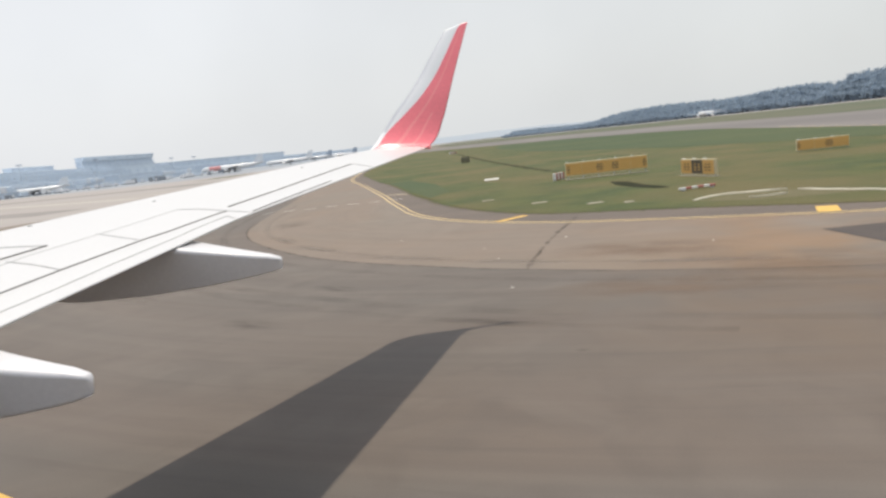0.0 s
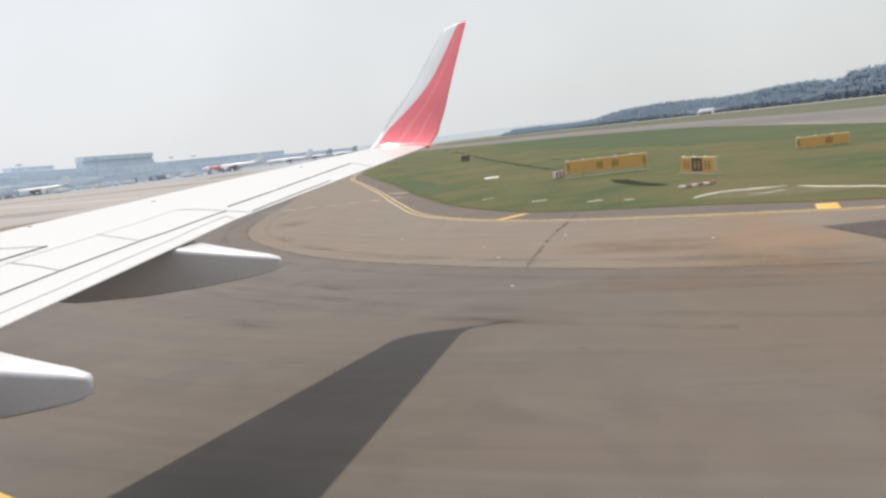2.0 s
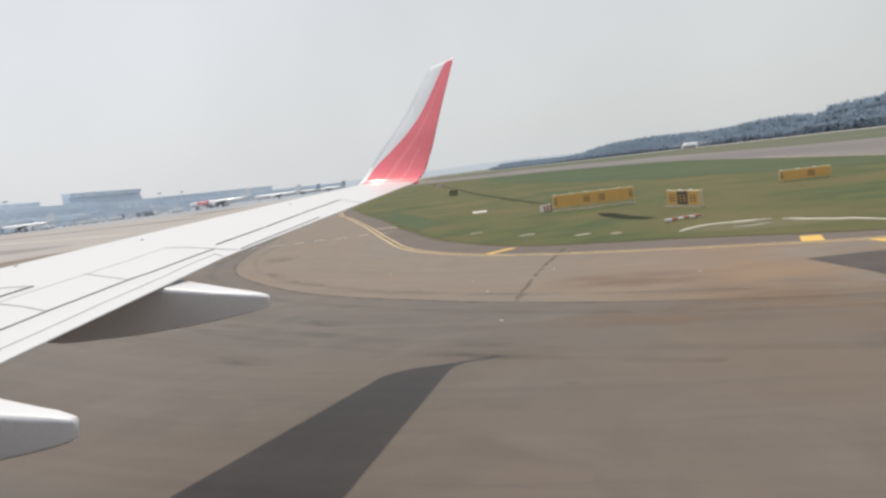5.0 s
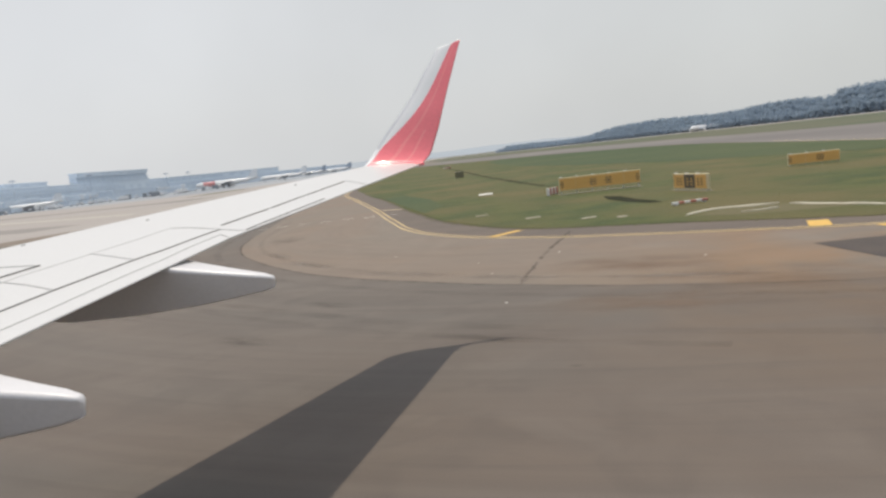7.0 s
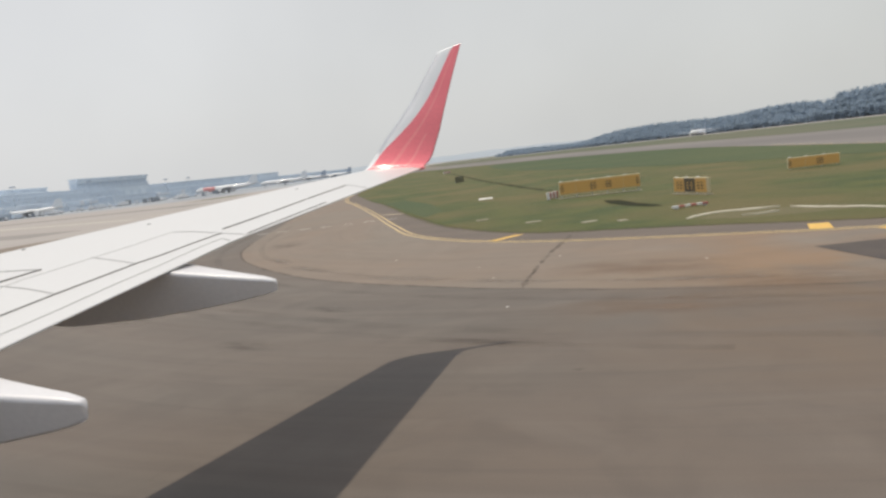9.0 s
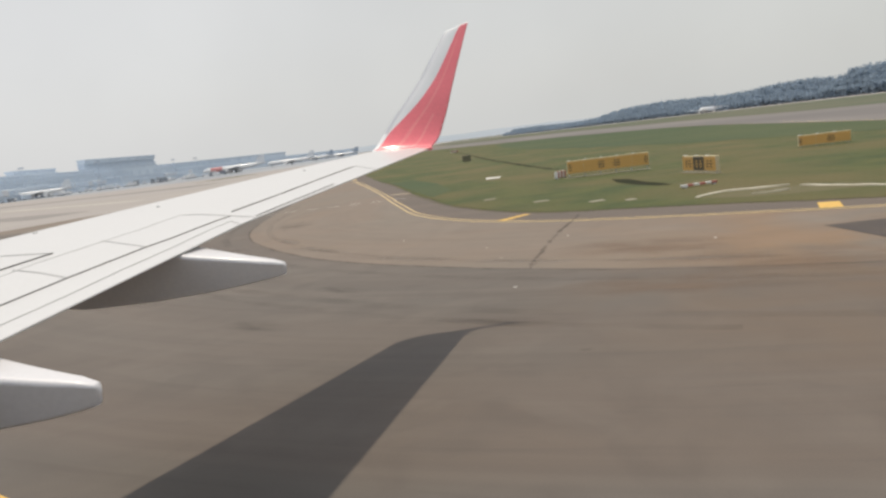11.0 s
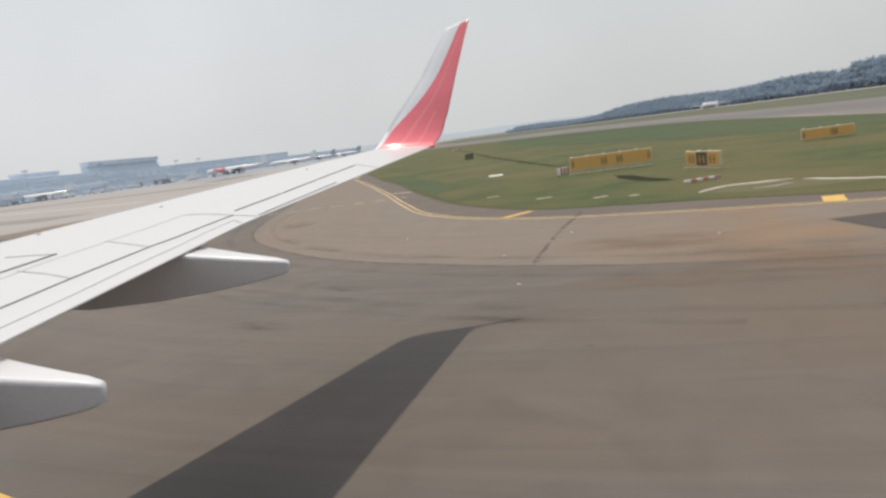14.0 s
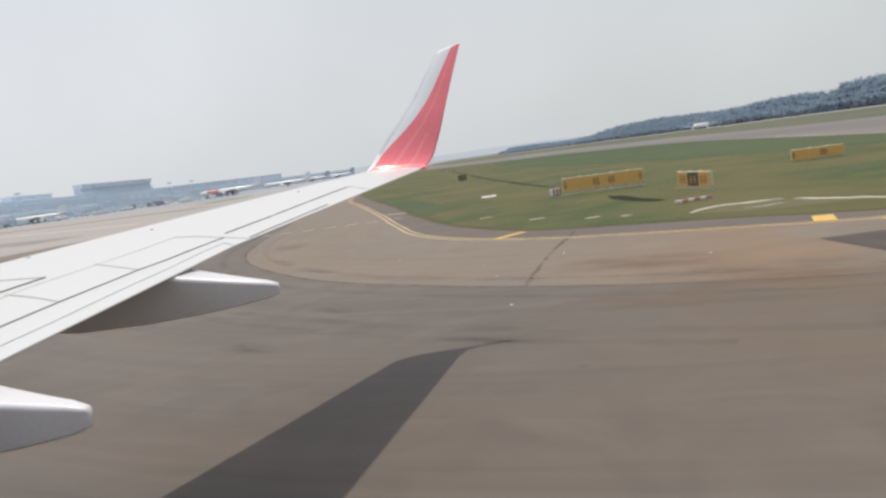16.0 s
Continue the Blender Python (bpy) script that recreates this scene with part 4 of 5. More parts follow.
# dashed yellow line and flush lights across the taxiway
for i in range(13):
    y = 23.4 - i * 1.81
    d = part("lane_dash", sheet_bm([(-0.21, -0.5), (0.21, -0.5), (0.21, 0.5), (-0.21, 0.5)], 0.010), STRONG_YELLOW)
    d.matrix_basis = pose(15.15 + (23.4 - y) * 0.052, y, 0, 0, 0, 3)
    tagged(d, "bright yellow painted lane dash on asphalt", "road marking", "yellow dashes across the taxiway", "structure")


def flush_light(x, y, label):
    """A flush taxiway light: a pale collar round a raised steel lens cover with two slots."""
    f = thing("flush_light", label, "taxiway light", "flush taxiway lights", at=pose(x, y, 0.008, 0, 0, 30))
    part("collar", lathe([(0.21, 0.0), (0.21, 0.006), (0.13, 0.010)], 20), WHITE_PAINT, f, "pale painted collar")
    part("cover", lathe([(0.135, 0.004), (0.13, 0.014), (0.09, 0.024), (0.02, 0.028)], 16), STEEL, f)
    for side in (-1, 1):
        part("lens_slot", box_bm((side * 0.075 - 0.02, -0.035, 0.016), (side * 0.075 + 0.02, 0.035, 0.028), 0.004), JET_DARK, f)
    return f


for x, y in ((16.8, 21.5), (17.0, 18.7), (17.2, 15.8), (17.4, 12.9), (17.5, 9.7)):
    flush_light(x, y, "flush round taxiway light in the grey paving")
for x, y in ((-18.2, 21.0), (-13.7, 15.6), (-8.4, 10.7), (-2.5, 6.6)):
    flush_light(x, y, "flush round taxiway light beside the centre line")
centre = spline([(-30, 46), (-24.5, 30.5), (-20.6, 23.9), (-19.4, 22.1), (-17.5, 19.6), (-16.0, 17.6), (-14.2, 15.5), (-12.6, 14.0), (-10.9, 12.35), (-9.3, 11.0), (-7.5, 9.7), (-6.2, 8.8), (-5.0, 7.95), (-4.2, 7.35), (-2.4, 6.2), (2.0, 4.0), (9.0, 1.8), (18.0, 0.2)], 0.4)
setting("centre_line", ribbon_bm(centre, 0, 0.17, 0.010, 0.006), STRONG_YELLOW, "bright yellow taxiway centre line", "road marking")

# white dashes of a service road crossing
for i in range(13):
    x = -24.5 + i * 1.74
    d = part("road_dash", sheet_bm([(-0.48, -0.09), (0.48, -0.09), (0.48, 0.09), (-0.48, 0.09)], 0.010), WHITE_PAINT)
    d.matrix_basis = pose(x, 56.6 - 0.085 * (x + 14), 0, 0, 0, -5)
    tagged(d, "faded white painted dash of a service road", "road marking", "white dashes across the taxiway", "structure")


def marker_board(x, y, turn, length, tall, label):
    """Low red and white striped marker on short feet."""
    s = thing("marker_board", label, "marker board", "striped markers in the grass", at=pose(x, y, 0.02, 0, 0, turn))
    n = 6
    for i in range(n):
        a = -length / 2 + i * length / n
        part("stripe_block", box_bm((a, -0.09, 0.07), (a + length / n - 0.004, 0.09, 0.07 + tall), 0.012), BARRIER_RED if i % 2 else BARRIER_WHITE, s)
    for u in (-0.4, 0.4):
        part("foot", box_bm((u * length - 0.08, -0.13, -0.05), (u * length + 0.08, 0.13, 0.08), 0.01), STEEL, s)
    return s


marker_board(9.3, 56.2, 50, 1.5, 0.50, "low red and white striped marker beside a yellow sign")
marker_board(5.0, 236.0, 5, 2.3, 0.5, "low red and white striped marker far along the grass")
marker_board(13.5, 37.6, 12, 2.1, 0.11, "red and white striped drain marker lying in grass")


def crack(points, width, label="dark sealed crack in worn asphalt"):
    line = spline(points, 0.12)
    bm = bmesh.new()
    rows = []
    for i, p in enumerate(line):
        d = (line[min(i + 1, len(line) - 1)] - line[max(i - 1, 0)]).normalized()
        nrm = Vector((-d.y, d.x, 0))
        off = 0.05 * noise.noise((p.x * 1.7, p.y * 1.7, 3.1))
        w = width * (0.55 + 0.9 * abs(noise.noise((p.x * 2.3, p.y * 2.3, 7.7)))) * min(1, 0.25 + min(i, len(line) - 1 - i) * 0.15)
        a, b = p + nrm * (off - w / 2), p + nrm * (off + w / 2)
        rows.append((bm.verts.new((a.x, a.y, 0.006)), bm.verts.new((b.x, b.y, 0.006))))
    for r, s in zip(rows, rows[1:]):
        bm.faces.new((r[1], r[0], s[0], s[1]))
    return tagged(part("asphalt_crack", bm, CRACK), label, "crack", "cracks in the taxiway", "structure")


crack([(5.95, 32.1), (5.3, 30.2), (4.6, 28.3), (3.9, 26.3), (3.3, 24.4), (2.7, 22.4), (2.25, 20.7)], 0.20, "wide dark sealed joint across worn asphalt")
crack([(-12.9, 49.0), (-12.2, 43.6), (-10.8, 38.5), (-9.1, 34.6), (-7.3, 31.2), (-5.2, 27.9), (-2.9, 25.2), (-1.0, 23.4), (0.8, 21.75), (2.3, 20.6)], 0.16, "dark worn joint between two lanes of asphalt")
crack([(2.3, 20.6), (4.5, 19.0), (7.0, 17.6), (10.0, 16.2)], 0.10, "dark worn joint between two lanes of asphalt")
crack([(15.1, 21.6), (15.0, 20.0), (15.15, 18.0), (15.05, 16.0)], 0.13)
crack([(18.4, 23.1), (19.0, 19.5), (19.4, 14.4), (19.6, 13.4)], 0.05)
crack([(36.3, 25.8), (37.4, 23.4), (38.3, 21.3)], 0.12)
crack([(40.6, 26.5), (46.0, 29.0), (52.2, 31.4)], 0.10)


laid = []  # stains lie one over another


def stain(x, y, sx, sy, turn, mat=None, label="faint dark oil stain on worn asphalt"):
    """An irregular stain, densest in its middle."""
    laid.append(label)
    pts = [(math.cos(2 * math.pi * k / 24), math.sin(2 * math.pi * k / 24)) for k in range(24)]
    ob = part("oil_stain" if mat is None else "worn_patch", sheet_bm(pts, 0.0), mat or STAIN)
    ob.matrix_basis = pose(x, y, 0.0024 + 0.0001 * len(laid), 0, 0, turn) @ Matrix.Diagonal((sx, sy, 1, 1))
    return tagged(ob, label, "stain", "stains on the taxiway", "structure")


for x, y, sx, sy, turn in ((9.8, 12.3, 2.2, 0.5, -8), (1.0, 15.0, 1.8, 0.5, -24), (-3.5, 21.0, 1.5, 0.5, -42), (-5.2, 17.5, 1.6, 0.6, -38),
                           (2.2, 12.4, 0.18, 0.12, 0), (-9.5, 44.0, 1.6, 2.4, 10), (-1.6, 50.0, 1.2, 1.6, 0), (11.5, 14.0, 1.4, 0.8, 10), (13.5, 11.5, 1.8, 0.9, 30)):
    stain(x, y, sx, sy, turn)
for x, y, sx, sy, turn in ((9.0, 17.8, 5.2, 2.4, -22), (6.2, 22.0, 3.8, 2.0, -30), (11.6, 13.0, 4.6, 2.6, 5), (13.6, 19.0, 2.2, 4.0, 4), (5.2, 16.6, 3.6, 1.4, -22)):
    stain(x, y, sx, sy, turn, EARTH_STAIN, "brown dusty stain on worn asphalt")
for x, y, sx, sy, turn in ((-1.6, 25.3, 3.2, 0.45, -40), (2.0, 22.2, 2.6, 0.35, -34), (-5.9, 31.0, 3.0, 0.45, -52), (6.5, 19.4, 2.4, 0.35, -27), (-8.2, 35.8, 2.4, 0.5, -60), (-15.0, 38.0, 2.4, 1.5, 20), (-10.4, 23.0, 1.6, 0.7, -40)):
    stain(x, y, sx, sy, turn, PALE_WEAR, "pale worn band of old asphalt")
for k, (off, w) in enumerate(((-1.3, 0.40), (-4.6, 0.45), (-5.5, 0.35), (1.15, 0.35))):
    line = [p for p in joint if -14 < p.x < 20]
    track = ribbon_bm(line[(k * 7) % 20:len(line) - (k * 13) % 31], off, w, 0.0045, 0.04)
    tagged(part("tyre_track", track, RUBBER), "faint dark tyre track curving along the taxiway", "tyre mark", "tyre tracks on the taxiway", "structure")
for x, y in ((4.4, 26.2), (1.3, 25.7), (1.55, 18.4), (1.6, 23.1), (8.3, 22.0), (-2.0, 30.5)):
    ground_slab("paint_chip", x, y, random.uniform(0, 90), 0.10, 0.07, 0.004, WHITE_PAINT, "small white paint chip on the asphalt", "debris").location.z = 0.006


def tufts_bm(rng):
    """Rough grass blades along the turf's edge and scattered over the near turf."""
    verts, faces = [], []

    def tuft(x, y, h):
        for _ in range(5):
            a, lean = rng.uniform(0, 6.28), rng.uniform(0.2, 0.7) * h
            bx, by = x + rng.uniform(-0.05, 0.05), y + rng.uniform(-0.05, 0.05)
            w = h * 0.16
            k = len(verts)
            verts.extend([(bx - w * math.sin(a), by + w * math.cos(a), 0.015), (bx + w * math.sin(a), by - w * math.cos(a), 0.015), (bx + lean * math.cos(a), by + lean * math.sin(a), 0.02 + h * rng.uniform(0.7, 1.1))])
            faces.append((k, k + 1, k + 2))

    def inside(x, y):
        hit = False
        for (ax, ay), (bx, by) in zip(rim, rim[1:] + rim[:1]):
            if (ay > y) != (by > y) and x < ax + (y - ay) * (bx - ax) / (by - ay):
                hit = not hit
        return hit

    rim = infield_outline[::6]
    for p in infield_edge:
        if p.y < 90 and p.x < 45:
            for _ in range(14 if p.y < 60 else 5):
                tuft(p.x + rng.gauss(0, 0.25), p.y + rng.gauss(0.0, 0.25), rng.uniform(0.015, 0.04))
    for _ in range(14000):
        y = 24.5 + 60 * rng.random() ** 1.7
        x = rng.uniform(-6, 46)
        if noise.noise((x * 0.3, y * 0.3, 1.0)) > -0.2 and inside(x, y):
            tuft(x, y, rng.uniform(0.012, 0.032))
    bm = bmesh.new()
    me = bpy.data.meshes.new("tufts")
    me.from_pydata(verts, [], faces)
    bm.from_mesh(me)
    bpy.data.meshes.remove(me)
    return bm


tagged(part("grass_tufts", tufts_bm(random.Random(3)), GRASS_BLADE), "rough green and straw grass blades on the turf", "grass", kind="stuff")


# pale concrete edging strips half sunk in the grass
def edging(points, width, label):
    line = spline(points, 0.3)
    bm = bmesh.new()
    rings = []
    for i, p in enumerate(line):
        d = (line[min(i + 1, len(line) - 1)] - line[max(i - 1, 0)]).normalized()
        nrm = Vector((-d.y, d.x, 0))
        w = width * (0.75 + 0.5 * abs(noise.noise((p.x, p.y, 5)))) * min(1.0, 0.35 + 0.2 * min(i, len(line) - 1 - i))
        h = 0.05 + 0.03 * noise.noise((p.x * 1.3, p.y * 1.3, 8))
        rings.append([p + nrm * w * a + Vector((0, 0, 0.015 + b)) for a, b in ((-0.5, 0), (0.5, 0), (0.4, h), (-0.4, h))])
    add_rings(bm, rings)
    bmesh.ops.recalc_face_normals(bm, faces=bm.faces[:])
    return tagged(part("concrete_edging", bm, SLAB_PALE), label, "concrete edging", "pale strips in the grass")


edging([(11.5, 32.6), (12.4, 33.4), (13.5, 33.8), (14.7, 33.5), (16.1, 33.1)], 0.36, "long pale concrete edging strip lying in the grass")
edging([(16.3, 32.5), (16.9, 31.3), (17.5, 30.2), (18.1, 29.0), (18.4, 27.9)], 0.30, "curved pale concrete edging strip lying in the grass")
edging([(13.6, 31.5), (14.4, 31.4), (15.3, 31.5)], 0.18, "short pale concrete edging strip lying in the grass")
setting("bare_earth", sheet_bm([(11.6, 32.2), (13.4, 30.4), (16.2, 29.6), (18.0, 29.4), (18.3, 30.6), (16.6, 32.6), (13.6, 33.5)], 0.025), EARTH_PALE, "bare dry earth beside concrete strips in the grass", "earth")


# ---- distance: tower, terminal, parked jets, woods ----
tower = thing("control_tower", "tall grey airport control tower with a flared cabin", "control tower", at=pose(-436, 676, 0))
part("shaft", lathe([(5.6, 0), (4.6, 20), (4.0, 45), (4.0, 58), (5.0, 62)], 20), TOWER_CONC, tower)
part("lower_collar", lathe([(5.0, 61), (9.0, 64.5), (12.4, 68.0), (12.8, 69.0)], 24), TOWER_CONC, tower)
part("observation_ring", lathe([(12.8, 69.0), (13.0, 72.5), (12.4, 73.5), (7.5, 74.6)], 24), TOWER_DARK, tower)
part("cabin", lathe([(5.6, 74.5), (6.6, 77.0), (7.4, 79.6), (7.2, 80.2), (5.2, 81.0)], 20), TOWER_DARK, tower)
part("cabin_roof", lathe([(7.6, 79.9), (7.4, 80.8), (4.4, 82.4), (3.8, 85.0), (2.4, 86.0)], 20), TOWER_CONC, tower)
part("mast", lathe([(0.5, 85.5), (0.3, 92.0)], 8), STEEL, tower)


def hall(name, label, a, b, depth, levels, bay=9.0, seed=1):
    """A long building along a line from a to b, in set-back levels of (bottom, top, inset, glazed), with bays of panels and windows."""
    rng = random.Random(seed)
    a, b = Vector((*a, 0)), Vector((*b, 0))
    length = (b - a).length
    turn = math.degrees(math.atan2((b - a).y, (b - a).x))
    h = thing(name, label, "terminal building", at=pose(a.x, a.y, 0, 0, 0, turn))
    for z0, z1, inset, glazed in levels:
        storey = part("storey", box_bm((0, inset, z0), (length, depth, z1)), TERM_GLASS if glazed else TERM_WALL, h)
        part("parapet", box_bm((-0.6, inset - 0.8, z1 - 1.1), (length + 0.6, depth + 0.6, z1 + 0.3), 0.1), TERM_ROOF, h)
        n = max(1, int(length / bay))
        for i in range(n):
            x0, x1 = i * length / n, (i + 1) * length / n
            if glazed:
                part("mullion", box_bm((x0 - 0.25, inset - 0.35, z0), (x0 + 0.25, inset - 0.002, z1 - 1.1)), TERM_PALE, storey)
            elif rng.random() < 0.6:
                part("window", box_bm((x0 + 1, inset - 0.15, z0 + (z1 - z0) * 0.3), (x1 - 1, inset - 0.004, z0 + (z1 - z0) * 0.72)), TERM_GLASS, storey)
    return h


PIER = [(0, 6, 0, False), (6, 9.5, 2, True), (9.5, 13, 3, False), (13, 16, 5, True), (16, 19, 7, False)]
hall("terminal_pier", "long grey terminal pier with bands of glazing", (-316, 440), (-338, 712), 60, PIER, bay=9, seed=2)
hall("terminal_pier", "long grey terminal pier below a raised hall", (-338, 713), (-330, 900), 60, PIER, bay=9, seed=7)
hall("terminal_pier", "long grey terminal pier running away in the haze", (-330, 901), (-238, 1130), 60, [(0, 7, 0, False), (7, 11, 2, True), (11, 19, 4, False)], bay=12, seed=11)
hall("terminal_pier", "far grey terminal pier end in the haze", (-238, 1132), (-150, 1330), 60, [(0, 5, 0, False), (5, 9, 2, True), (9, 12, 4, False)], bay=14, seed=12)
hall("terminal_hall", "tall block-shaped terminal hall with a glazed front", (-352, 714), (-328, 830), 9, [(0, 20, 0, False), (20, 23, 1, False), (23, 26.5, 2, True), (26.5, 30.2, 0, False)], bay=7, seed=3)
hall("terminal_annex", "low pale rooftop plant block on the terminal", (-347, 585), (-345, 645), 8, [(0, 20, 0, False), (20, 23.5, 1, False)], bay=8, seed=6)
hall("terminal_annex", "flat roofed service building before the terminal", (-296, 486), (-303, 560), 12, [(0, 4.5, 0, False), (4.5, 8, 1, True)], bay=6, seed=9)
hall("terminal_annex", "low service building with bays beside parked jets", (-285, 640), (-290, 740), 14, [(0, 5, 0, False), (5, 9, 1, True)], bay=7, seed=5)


def jet(x, y, turn, length, label, nose, tail, wings=None, girth=0.038):
    """A parked airliner: fuselage, wings, tail and engines."""
    r = length * girth
    j = thing("parked_airliner", label, "airliner", "parked airliners", at=pose(x, y, 0, 0, 0, turn))
    zc = length * 0.085
    bm = bmesh.new()
    prof = [(0.0, 0.12, -0.3), (0.012, 0.45, -0.2), (0.04, 0.78, -0.08), (0.09, 1.0, 0), (0.64, 1.0, 0), (0.78, 0.8, 0.18), (0.9, 0.45, 0.45), (0.98, 0.16, 0.7), (1.0, 0.06, 0.75)]
    add_rings(bm, [[(s * length, r * k * math.cos(2 * math.pi * i / 16), zc + r * d + r * k * math.sin(2 * math.pi * i / 16)) for i in range(16)] for s, k, d in prof])
    part("fuselage", bm, JET_WHITE, j, smooth=True)
    if nose:
        bm = bmesh.new()
        add_rings(bm, [[(s * length, r * k * 1.012 * math.cos(2 * math.pi * i / 16), zc + r * d + r * k * 1.012 * math.sin(2 * math.pi * i / 16)) for i in range(16)] for s, k, d in ((0.12, 1.0, 0), (0.30, 1.0, 0))])
        part("livery_band", bm, nose, j, smooth=True)
    bm = bmesh.new()
    add_rings(bm, [[(length * a, 0.25 * w, zc + h) for a, w in ((f0, 0), ((f0 + f1) / 2, 1), (f1, 0), ((f0 + f1) / 2, -1))] for f0, f1, h in ((0.80, 0.97, r * 0.8), (0.90, 0.985, r * 4.2))])
    part("tail_fin", bm, tail, j)
    for side in (-1, 1):
        bm = bmesh.new()
        add_rings(bm, [[(length * x0, side * yy, z + t) for x0, t in ((f0, 0), ((f0 * 2 + f1) / 3, 0.06 * length * (f1 - f0)), (f1, 0), ((f0 * 2 + f1) / 3, -0.03 * length * (f1 - f0)))] for f0, f1, yy, z in ((0.32, 0.54, r * 0.7, zc - r * 0.6), (0.52, 0.60, length * 0.45, zc + r * 0.3))])
        part("wing", bm, wings or JET_WHITE, j)
        bm = bmesh.new()
        add_rings(bm, [[(length * x0, side * yy, z + t) for x0, t in ((f0, 0), ((f0 + f1) / 2, 0.2), (f1, 0), ((f0 + f1) / 2, -0.1))] for f0, f1, yy, z in ((0.86, 0.95, r * 0.3, zc + r * 0.5), (0.93, 0.97, length * 0.15, zc + r * 0.8))])
        part("tailplane", bm, JET_WHITE, j)
        bm = bmesh.new()
        add_rings(bm, [[(length * a, side * length * 0.16 + q * math.cos(2 * math.pi * i / 12), zc - r * 1.0 + q * math.sin(2 * math.pi * i / 12)) for i in range(12)] for a, q in ((0.33, r * 0.42), (0.36, r * 0.5), (0.42, r * 0.42), (0.45, r * 0.25))])
        part("engine", bm, JET_WHITE, j, smooth=True)
        part("main_wheel", lathe([(0.3, 0.0), (0.62, 0.15), (0.62, zc - r)], 8), JET_DARK, j).location = (length * 0.5, side * r * 1.1, 0)
    part("nose_wheel", lathe([(0.3, 0.0), (0.5, 0.12), (0.3, 1.0), (0.3, zc - r * 0.8)], 8), JET_DARK, j).location = (length * 0.09, 0, 0)
    return j


jet(-307, 498, 28, 44, "white airliner parked at the terminal", None, TERM_PALE)
jet(-189, 570, 14, 50, "white and red airliner parked with a pale tail fin", JET_RED, TERM_PALE)
jet(-164, 681, 12, 46, "white airliner parked further along the pier", None, TERM_PALE)
jet(-176, 888, 8, 46, "white airliner with a dark tail fin far along the pier", None, JET_BLUE)
jet(-146, 905, 8, 46, "white airliner with a dark tail fin far along the pier", None, JET_BLUE)
# Tower tones on wings and fin imitate haze against the woods.
jet(221, 600, 50, 38, "white airliner before the woods, wings and fin toned towards haze", None, TOWER_DARK, TOWER_CONC, 0.05)


def apron_clutter(rng):
    """Service carts and trucks along the foot of the terminal."""
    for i in range(40):
        t = i / 40
        x, y = -312 + 150 * t + rng.uniform(-9, 9), 476 + 90 * t + rng.uniform(-35, 25)
        c = thing("service_truck", "small apron service truck by the terminal", "truck", "service vehicles", at=pose(x, y, 0, 0, 0, rng.uniform(0, 360)))
        L, W, Hh = rng.uniform(5, 9), 2.4, rng.uniform(2.4, 3.8)
        mat = rng.choice([JET_WHITE, TERM_PALE, STAND_PAVING, TERM_WALL, JET_WHITE])
        part("cargo_box", box_bm((-L / 2, -W / 2, 0.7), (L / 2 - 1.8, W / 2, Hh), 0.08), mat, c)
        part("cab", box_bm((L / 2 - 1.7, -W / 2, 0.6), (L / 2, W / 2, 2.2), 0.15), JET_WHITE, c)
        for sx in (-L / 2 + 1, L / 2 - 1):
            for sy in (-1, 1):
                part("wheel", lathe([(0.45, -0.15), (0.5, -0.1), (0.5, 0.1), (0.45, 0.15)], 10), JET_DARK, c).matrix_basis = pose(sx, sy * W * 0.46, 0.5, 90)


apron_clutter(random.Random(5))


def light_mast(x, y, h):
    m = thing("floodlight_mast", "tall grey apron floodlight mast with a lamp ring", "light mast", "apron floodlight masts", at=pose(x, y, 0))
    # Pole and head ring borrow the haze-tinted terminal and tower colours.
    part("pole", lathe([(0.30, 0), (0.22, h * 0.5), (0.14, h)], 10), TERM_ROOF, m)
    ring = part("head_ring", lathe([(0.4, h - 0.9), (2.2, h - 0.6), (2.3, h - 0.1), (0.4, h + 0.2)], 14), TOWER_DARK, m)
    for i in range(8):
        a = 2 * math.pi * i / 8
        part("lamp", box_bm((-0.35, -0.3, -0.25), (0.35, 0.3, 0.2), 0.05), TERM_PALE, ring).matrix_basis = pose(2.2 * math.cos(a), 2.2 * math.sin(a), h - 0.75, 0, 0, math.degrees(a))
    return m


for x, y, h in ((-161, 105, 29), (-214, 173, 29), (-323, 261, 29), (-322, 552, 24.5), (-300, 630, 24.5), (-278, 750, 21), (-258, 760, 20)):
    light_mast(x, y, h)


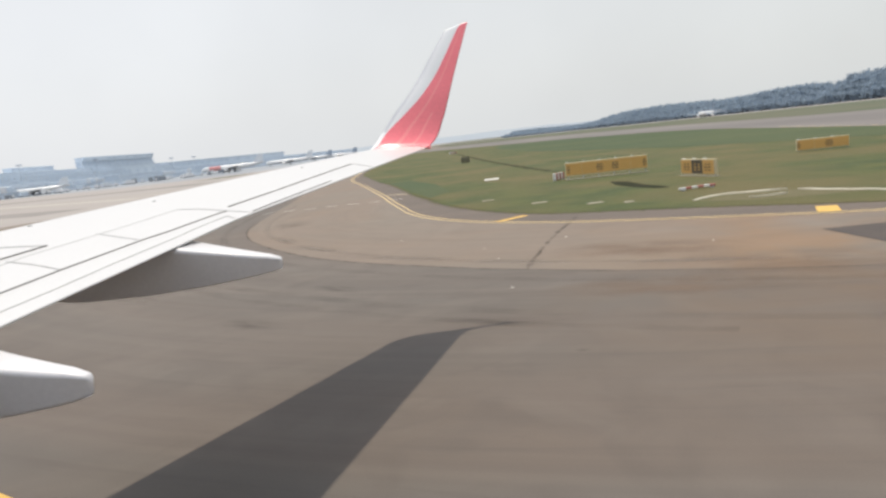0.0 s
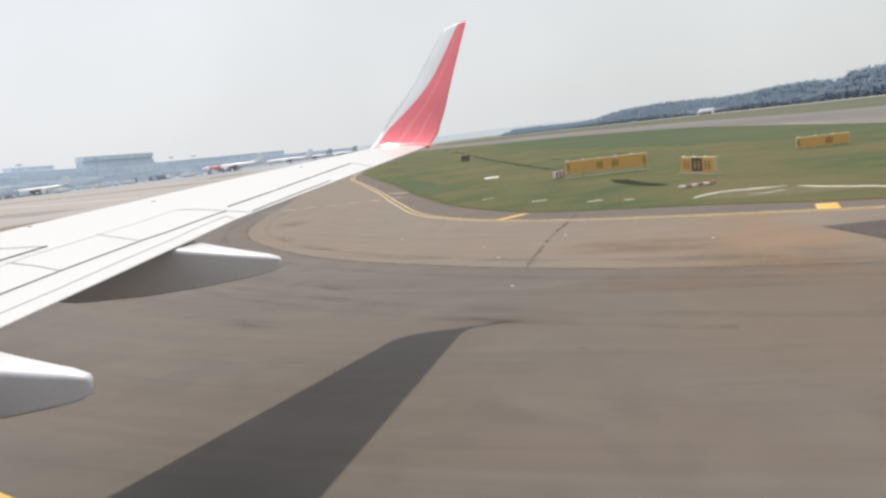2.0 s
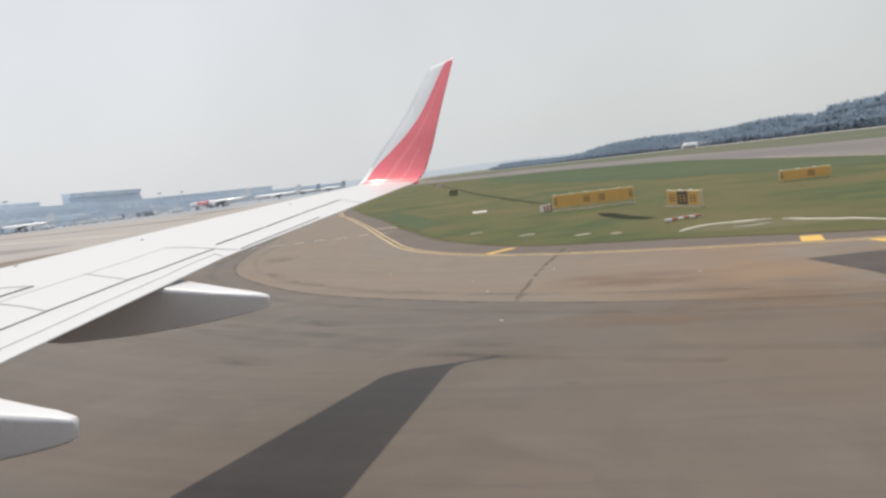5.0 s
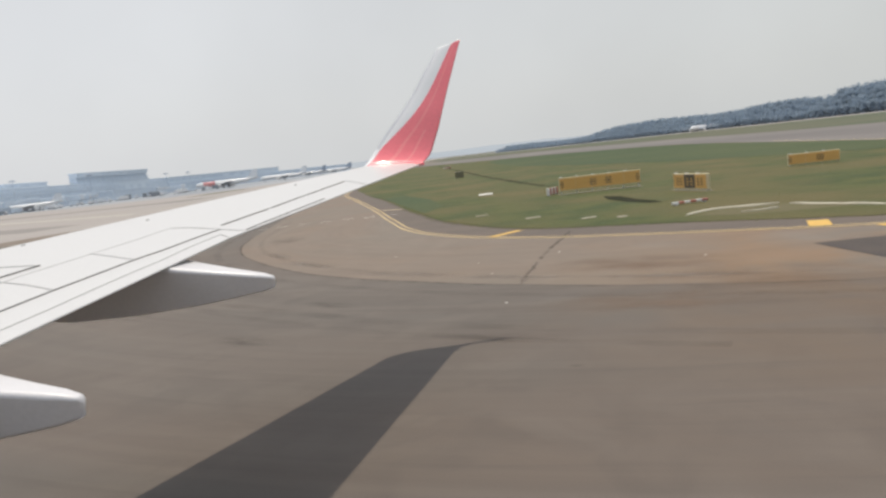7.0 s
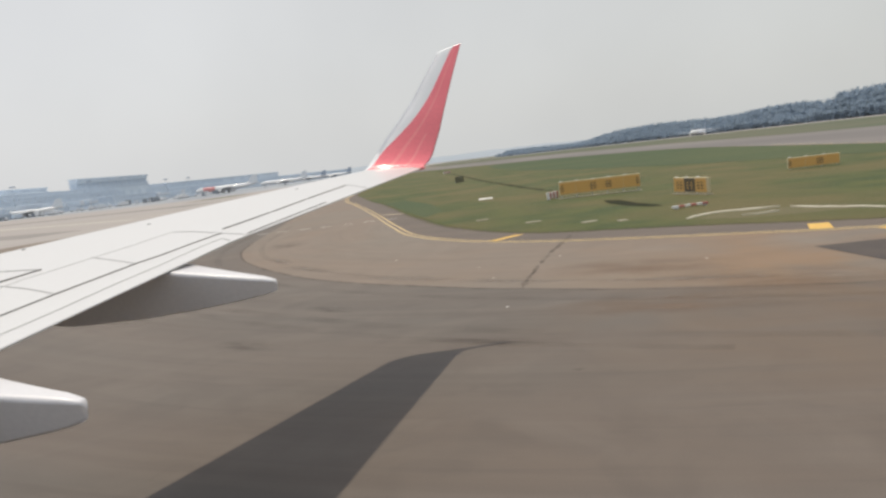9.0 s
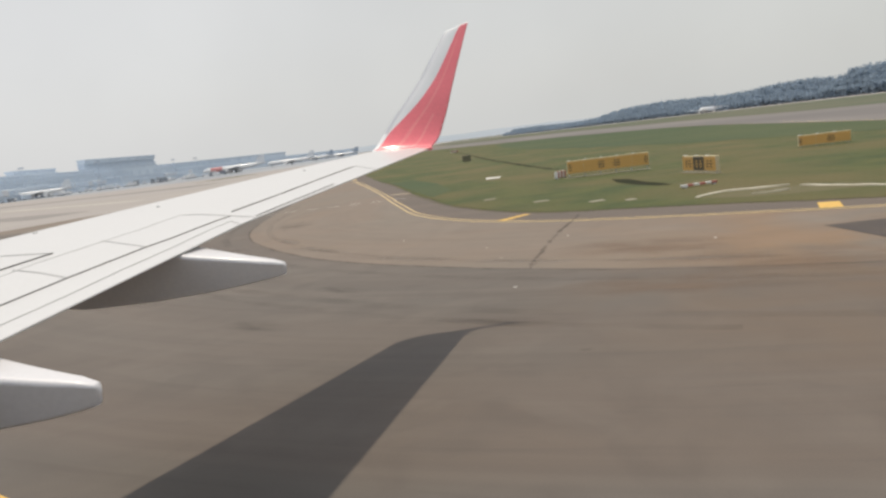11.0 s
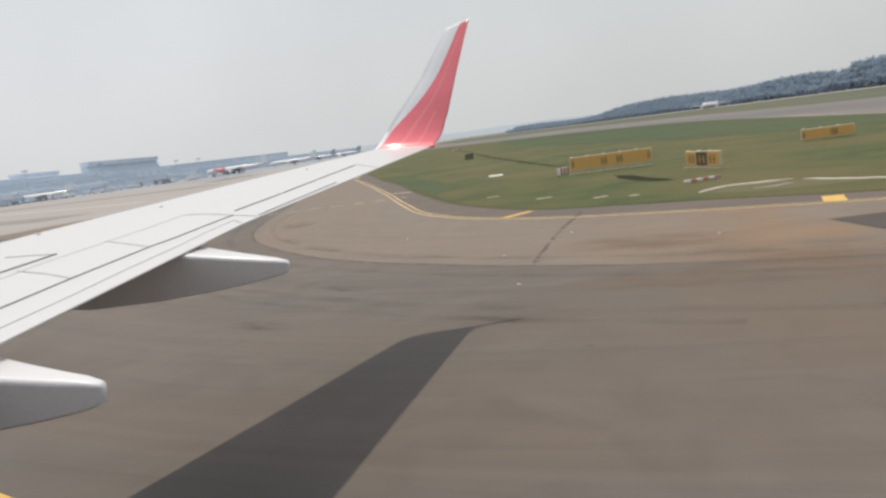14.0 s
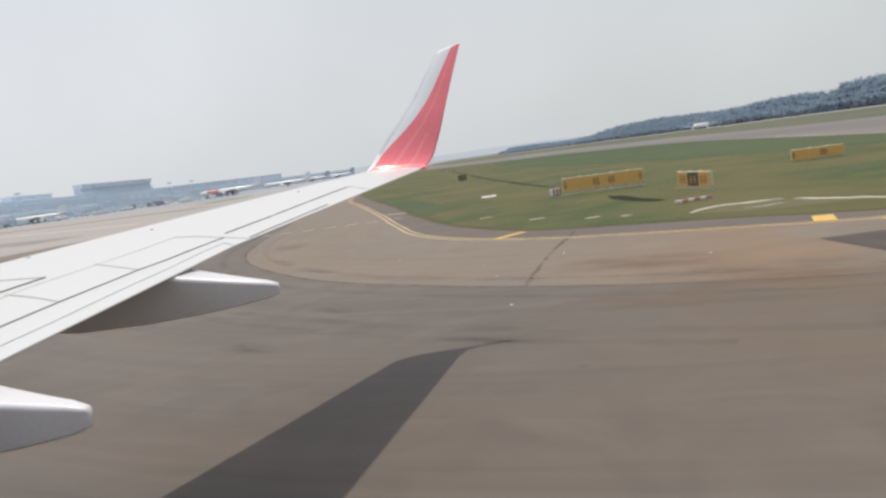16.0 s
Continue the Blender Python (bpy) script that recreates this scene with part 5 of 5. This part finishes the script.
def woods_bm(rng):
    """Far woods: rows of tree crowns, each a shell of loose leaf clumps round a dark core, behind a ragged edge."""
    verts, faces = [], []

    def top(y):
        tall = np.interp(y, [300, 480, 502, 512, 546, 557, 569, 582, 594, 628, 667, 722, 762, 822, 889, 955, 975, 1071, 1250, 1600, 2200], [22, 22, 22.5, 20.6, 20.4, 17, 13, 16.4, 16.9, 17.4, 15.3, 14.2, 15.6, 17.2, 16.8, 14.4, 10.6, 8.8, 10.5, 12, 13])
        return float(tall)

    def crown(x, y, z, r, leaves):
        k = len(verts)
        for a in range(6):
            for u, w in ((-0.75, 0.6), (0.1, 0.86), (0.7, 0.45)):
                verts.append((x + 0.95 * r * w * math.cos(a * 1.047), y + 0.95 * r * w * math.sin(a * 1.047), z + 0.95 * r * u))
        for a in range(6):
            b = (a + 1) % 6
            for u in range(2):
                faces.append((k + a * 3 + u, k + b * 3 + u, k + b * 3 + u + 1, k + a * 3 + u + 1))
        faces.append(tuple(k + a * 3 + 2 for a in range(6)))
        for _ in range(leaves):
            u, a = rng.uniform(-0.9, 1.0), rng.uniform(0, 6.283)
            w = math.sqrt(max(0.0, 1 - u * u)) * rng.uniform(0.85, 1.2)
            c = Vector((x + r * w * math.cos(a), y + r * w * math.sin(a), z + r * u * rng.uniform(0.7, 1.15)))
            e = rng.uniform(0.6, 1.5)
            k = len(verts)
            for _ in range(3):
                verts.append(c + Vector((rng.uniform(-e, e), rng.uniform(-e, e), rng.uniform(-e, e) * 0.8)))
            faces.append((k, k + 1, k + 2))

    for row in range(5):
        y = 330.0
        while y < 1350:
            foot = 421 - 0.2169 * y + 7 * row - 4 + rng.uniform(-2, 2)
            h = top(y) * rng.uniform(0.965, 1.035) * (0.40, 0.62, 0.83, 1.0, 1.06)[row]
            r = rng.uniform(2.6, 4.4) * (0.75 if row == 0 else 1.0)
            near = y < 1000
            z = max(r * 0.8, h - r)
            while z > 0:
                crown(foot + rng.uniform(-1, 1), y, z, r, (85 if near else 22))
                z -= r * 1.2
            y += r * rng.uniform(0.75, 1.25) * (1.0 if near else 2.0)
    me = bpy.data.meshes.new("woods")
    me.from_pydata(verts, [], faces)
    bm = bmesh.new()
    bm.from_mesh(me)
    bpy.data.meshes.remove(me)
    return bm


def distance_bm(rng):
    """A low uneven rim of land all round the horizon."""
    bm = bmesh.new()
    rows = []
    for k in range(361):
        a = radians(k)
        top = 36 + 12 * noise.noise((math.cos(a) * 6, math.sin(a) * 6, 2)) + 5 * noise.noise((math.cos(a) * 40, math.sin(a) * 40, 5))
        rows.append((bm.verts.new((4300 * math.cos(a), 4300 * math.sin(a), -5)), bm.verts.new((4300 * math.cos(a), 4300 * math.sin(a), top))))
    for r, s in zip(rows, rows[1:]):
        bm.faces.new((r[0], r[1], s[1], s[0]))
    return bm


setting("backdrop", distance_bm(random.Random(2)), DISTANCE, "pale rim of far land on the horizon, glowing as haze", "backdrop")
tagged(part("woods", woods_bm(random.Random(9)), LEAF_FAR), "dense woodland beyond the runway, haze painted into its pale blue leaves", "woodland", kind="stuff")


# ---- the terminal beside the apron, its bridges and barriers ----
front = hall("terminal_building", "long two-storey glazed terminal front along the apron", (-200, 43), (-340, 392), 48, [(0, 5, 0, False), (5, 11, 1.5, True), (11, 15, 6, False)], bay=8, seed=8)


def roof_hall(s0, s1, height, label):
    """A vaulted hall behind the terminal front, between two shares of its length."""
    a, b = Vector((-200, 43, 0)).lerp(Vector((-340, 392, 0)), s0), Vector((-200, 43, 0)).lerp(Vector((-340, 392, 0)), s1)
    length, turn = (b - a).length, math.degrees(math.atan2((b - a).y, (b - a).x))
    h = thing("terminal_roof_hall", label, "terminal building", at=pose(a.x, a.y, 0, 0, 0, turn))
    bm = bmesh.new()
    rings = []
    for i in range(13):
        s = i / 12
        ring = []
        for k in range(9):
            u = k / 8
            ring.append((length * s, 52 + 46 * u, height * (0.72 + 0.28 * math.sin(math.pi * u)) * (0.8 + 0.2 * s)))
        rings.append(ring + [(length * s, 98, 0), (length * s, 52, 0)])
    add_rings(bm, rings)
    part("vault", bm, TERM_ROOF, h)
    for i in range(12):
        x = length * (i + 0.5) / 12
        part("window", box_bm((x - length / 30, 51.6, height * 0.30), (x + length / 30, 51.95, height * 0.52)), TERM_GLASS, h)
    return h


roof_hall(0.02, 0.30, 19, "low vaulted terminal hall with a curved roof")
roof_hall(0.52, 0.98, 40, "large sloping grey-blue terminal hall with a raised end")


def jet_bridge(x, y, turn):
    j = thing("jet_bridge", "pale grey passenger boarding bridge with stairs", "jet bridge", "boarding bridges", at=pose(x, y, 0, 0, 0, turn))
    part("rotunda", lathe([(2.2, 4.2), (2.4, 4.4), (2.4, 8.0), (2.0, 8.4)], 18), TERM_PALE, j)
    part("rotunda_column", lathe([(0.8, 0), (0.7, 4.3)], 14), TERM_PALE, j)
    part("tunnel", box_bm((1.8, -1.5, 4.4), (15, 1.5, 7.6), 0.12), TERM_PALE, j)
    part("outer_tunnel", box_bm((13, -1.75, 4.2), (27, 1.75, 7.9), 0.12), TERM_WALL, j)
    part("cab", box_bm((26.5, -2.3, 4.0), (31, 2.3, 8.2), 0.3), TERM_PALE, j)
    # Dark canopy lightened with the haze-tinted glazing colour, as if far off.
    part("canopy", box_bm((30.8, -2.1, 4.2), (32.2, 2.1, 7.8), 0.2), TERM_GLASS, j)
    for side in (-1, 1):
        part("drive_column", box_bm((21.5, side * 1.9 - 0.3, 0.6), (22.3, side * 1.9 + 0.3, 6.0), 0.05), TERM_WALL, j)
        part("drive_wheel", lathe([(0.5, -0.25), (0.6, -0.2), (0.6, 0.2), (0.5, 0.25)], 14), JET_DARK, j).matrix_basis = pose(21.9, side * 1.9, 0.6, 90)
    for i in range(11):
        part("stair_tread", box_bm((24 + i * 0.36, -3.1, 0.35 + i * 0.36), (24.4 + i * 0.36, -2.0, 0.42 + i * 0.36)), STEEL, j)
    return j


for s in (0.03, 0.17, 0.31, 0.47, 0.64, 0.82):
    p = Vector((-200, 43, 0)).lerp(Vector((-340, 392, 0)), s)
    jet_bridge(p.x + 3, p.y, -17 + 20 * math.sin(9 * s))


for x, y, turn in ((-312, 470, -8), (-317, 548, 12), (-322, 610, -15), (-331, 690, 5), (-330, 765, -10), (-326, 850, 8)):
    jet_bridge(x, y, turn)


def barrier():
    """A plastic water-filled barrier with a tapered body and two slots."""
    b = thing("road_barrier", "faded red plastic road barrier on the apron", "barrier", "red and white barriers on the apron")
    bm = bmesh.new()
    add_rings(bm, [[(x, w, z) for w, z in ((-0.28, 0.0), (0.28, 0.0), (0.26, 0.25), (0.10, 0.45), (0.08, 0.95), (-0.08, 0.95), (-0.10, 0.45), (-0.26, 0.25))] for x in (-1.0, -0.95, 0.95, 1.0)])
    part("body", bm, BARRIER_RED, b)
    for x in (-0.5, 0.5):
        part("slot", box_bm((x - 0.15, -0.285, 0.04), (x + 0.15, 0.285, 0.14)), JET_DARK, b)
    return b


first = barrier()
first.matrix_basis = pose(-119, 36, 0.006, 0, 0, 77)
for i in range(1, 17):
    copy_thing(first, pose(-119 - i * 2.24, 36 + i * 6.0, 0.006, 0, 0, 77 + random.uniform(-9, 9)))
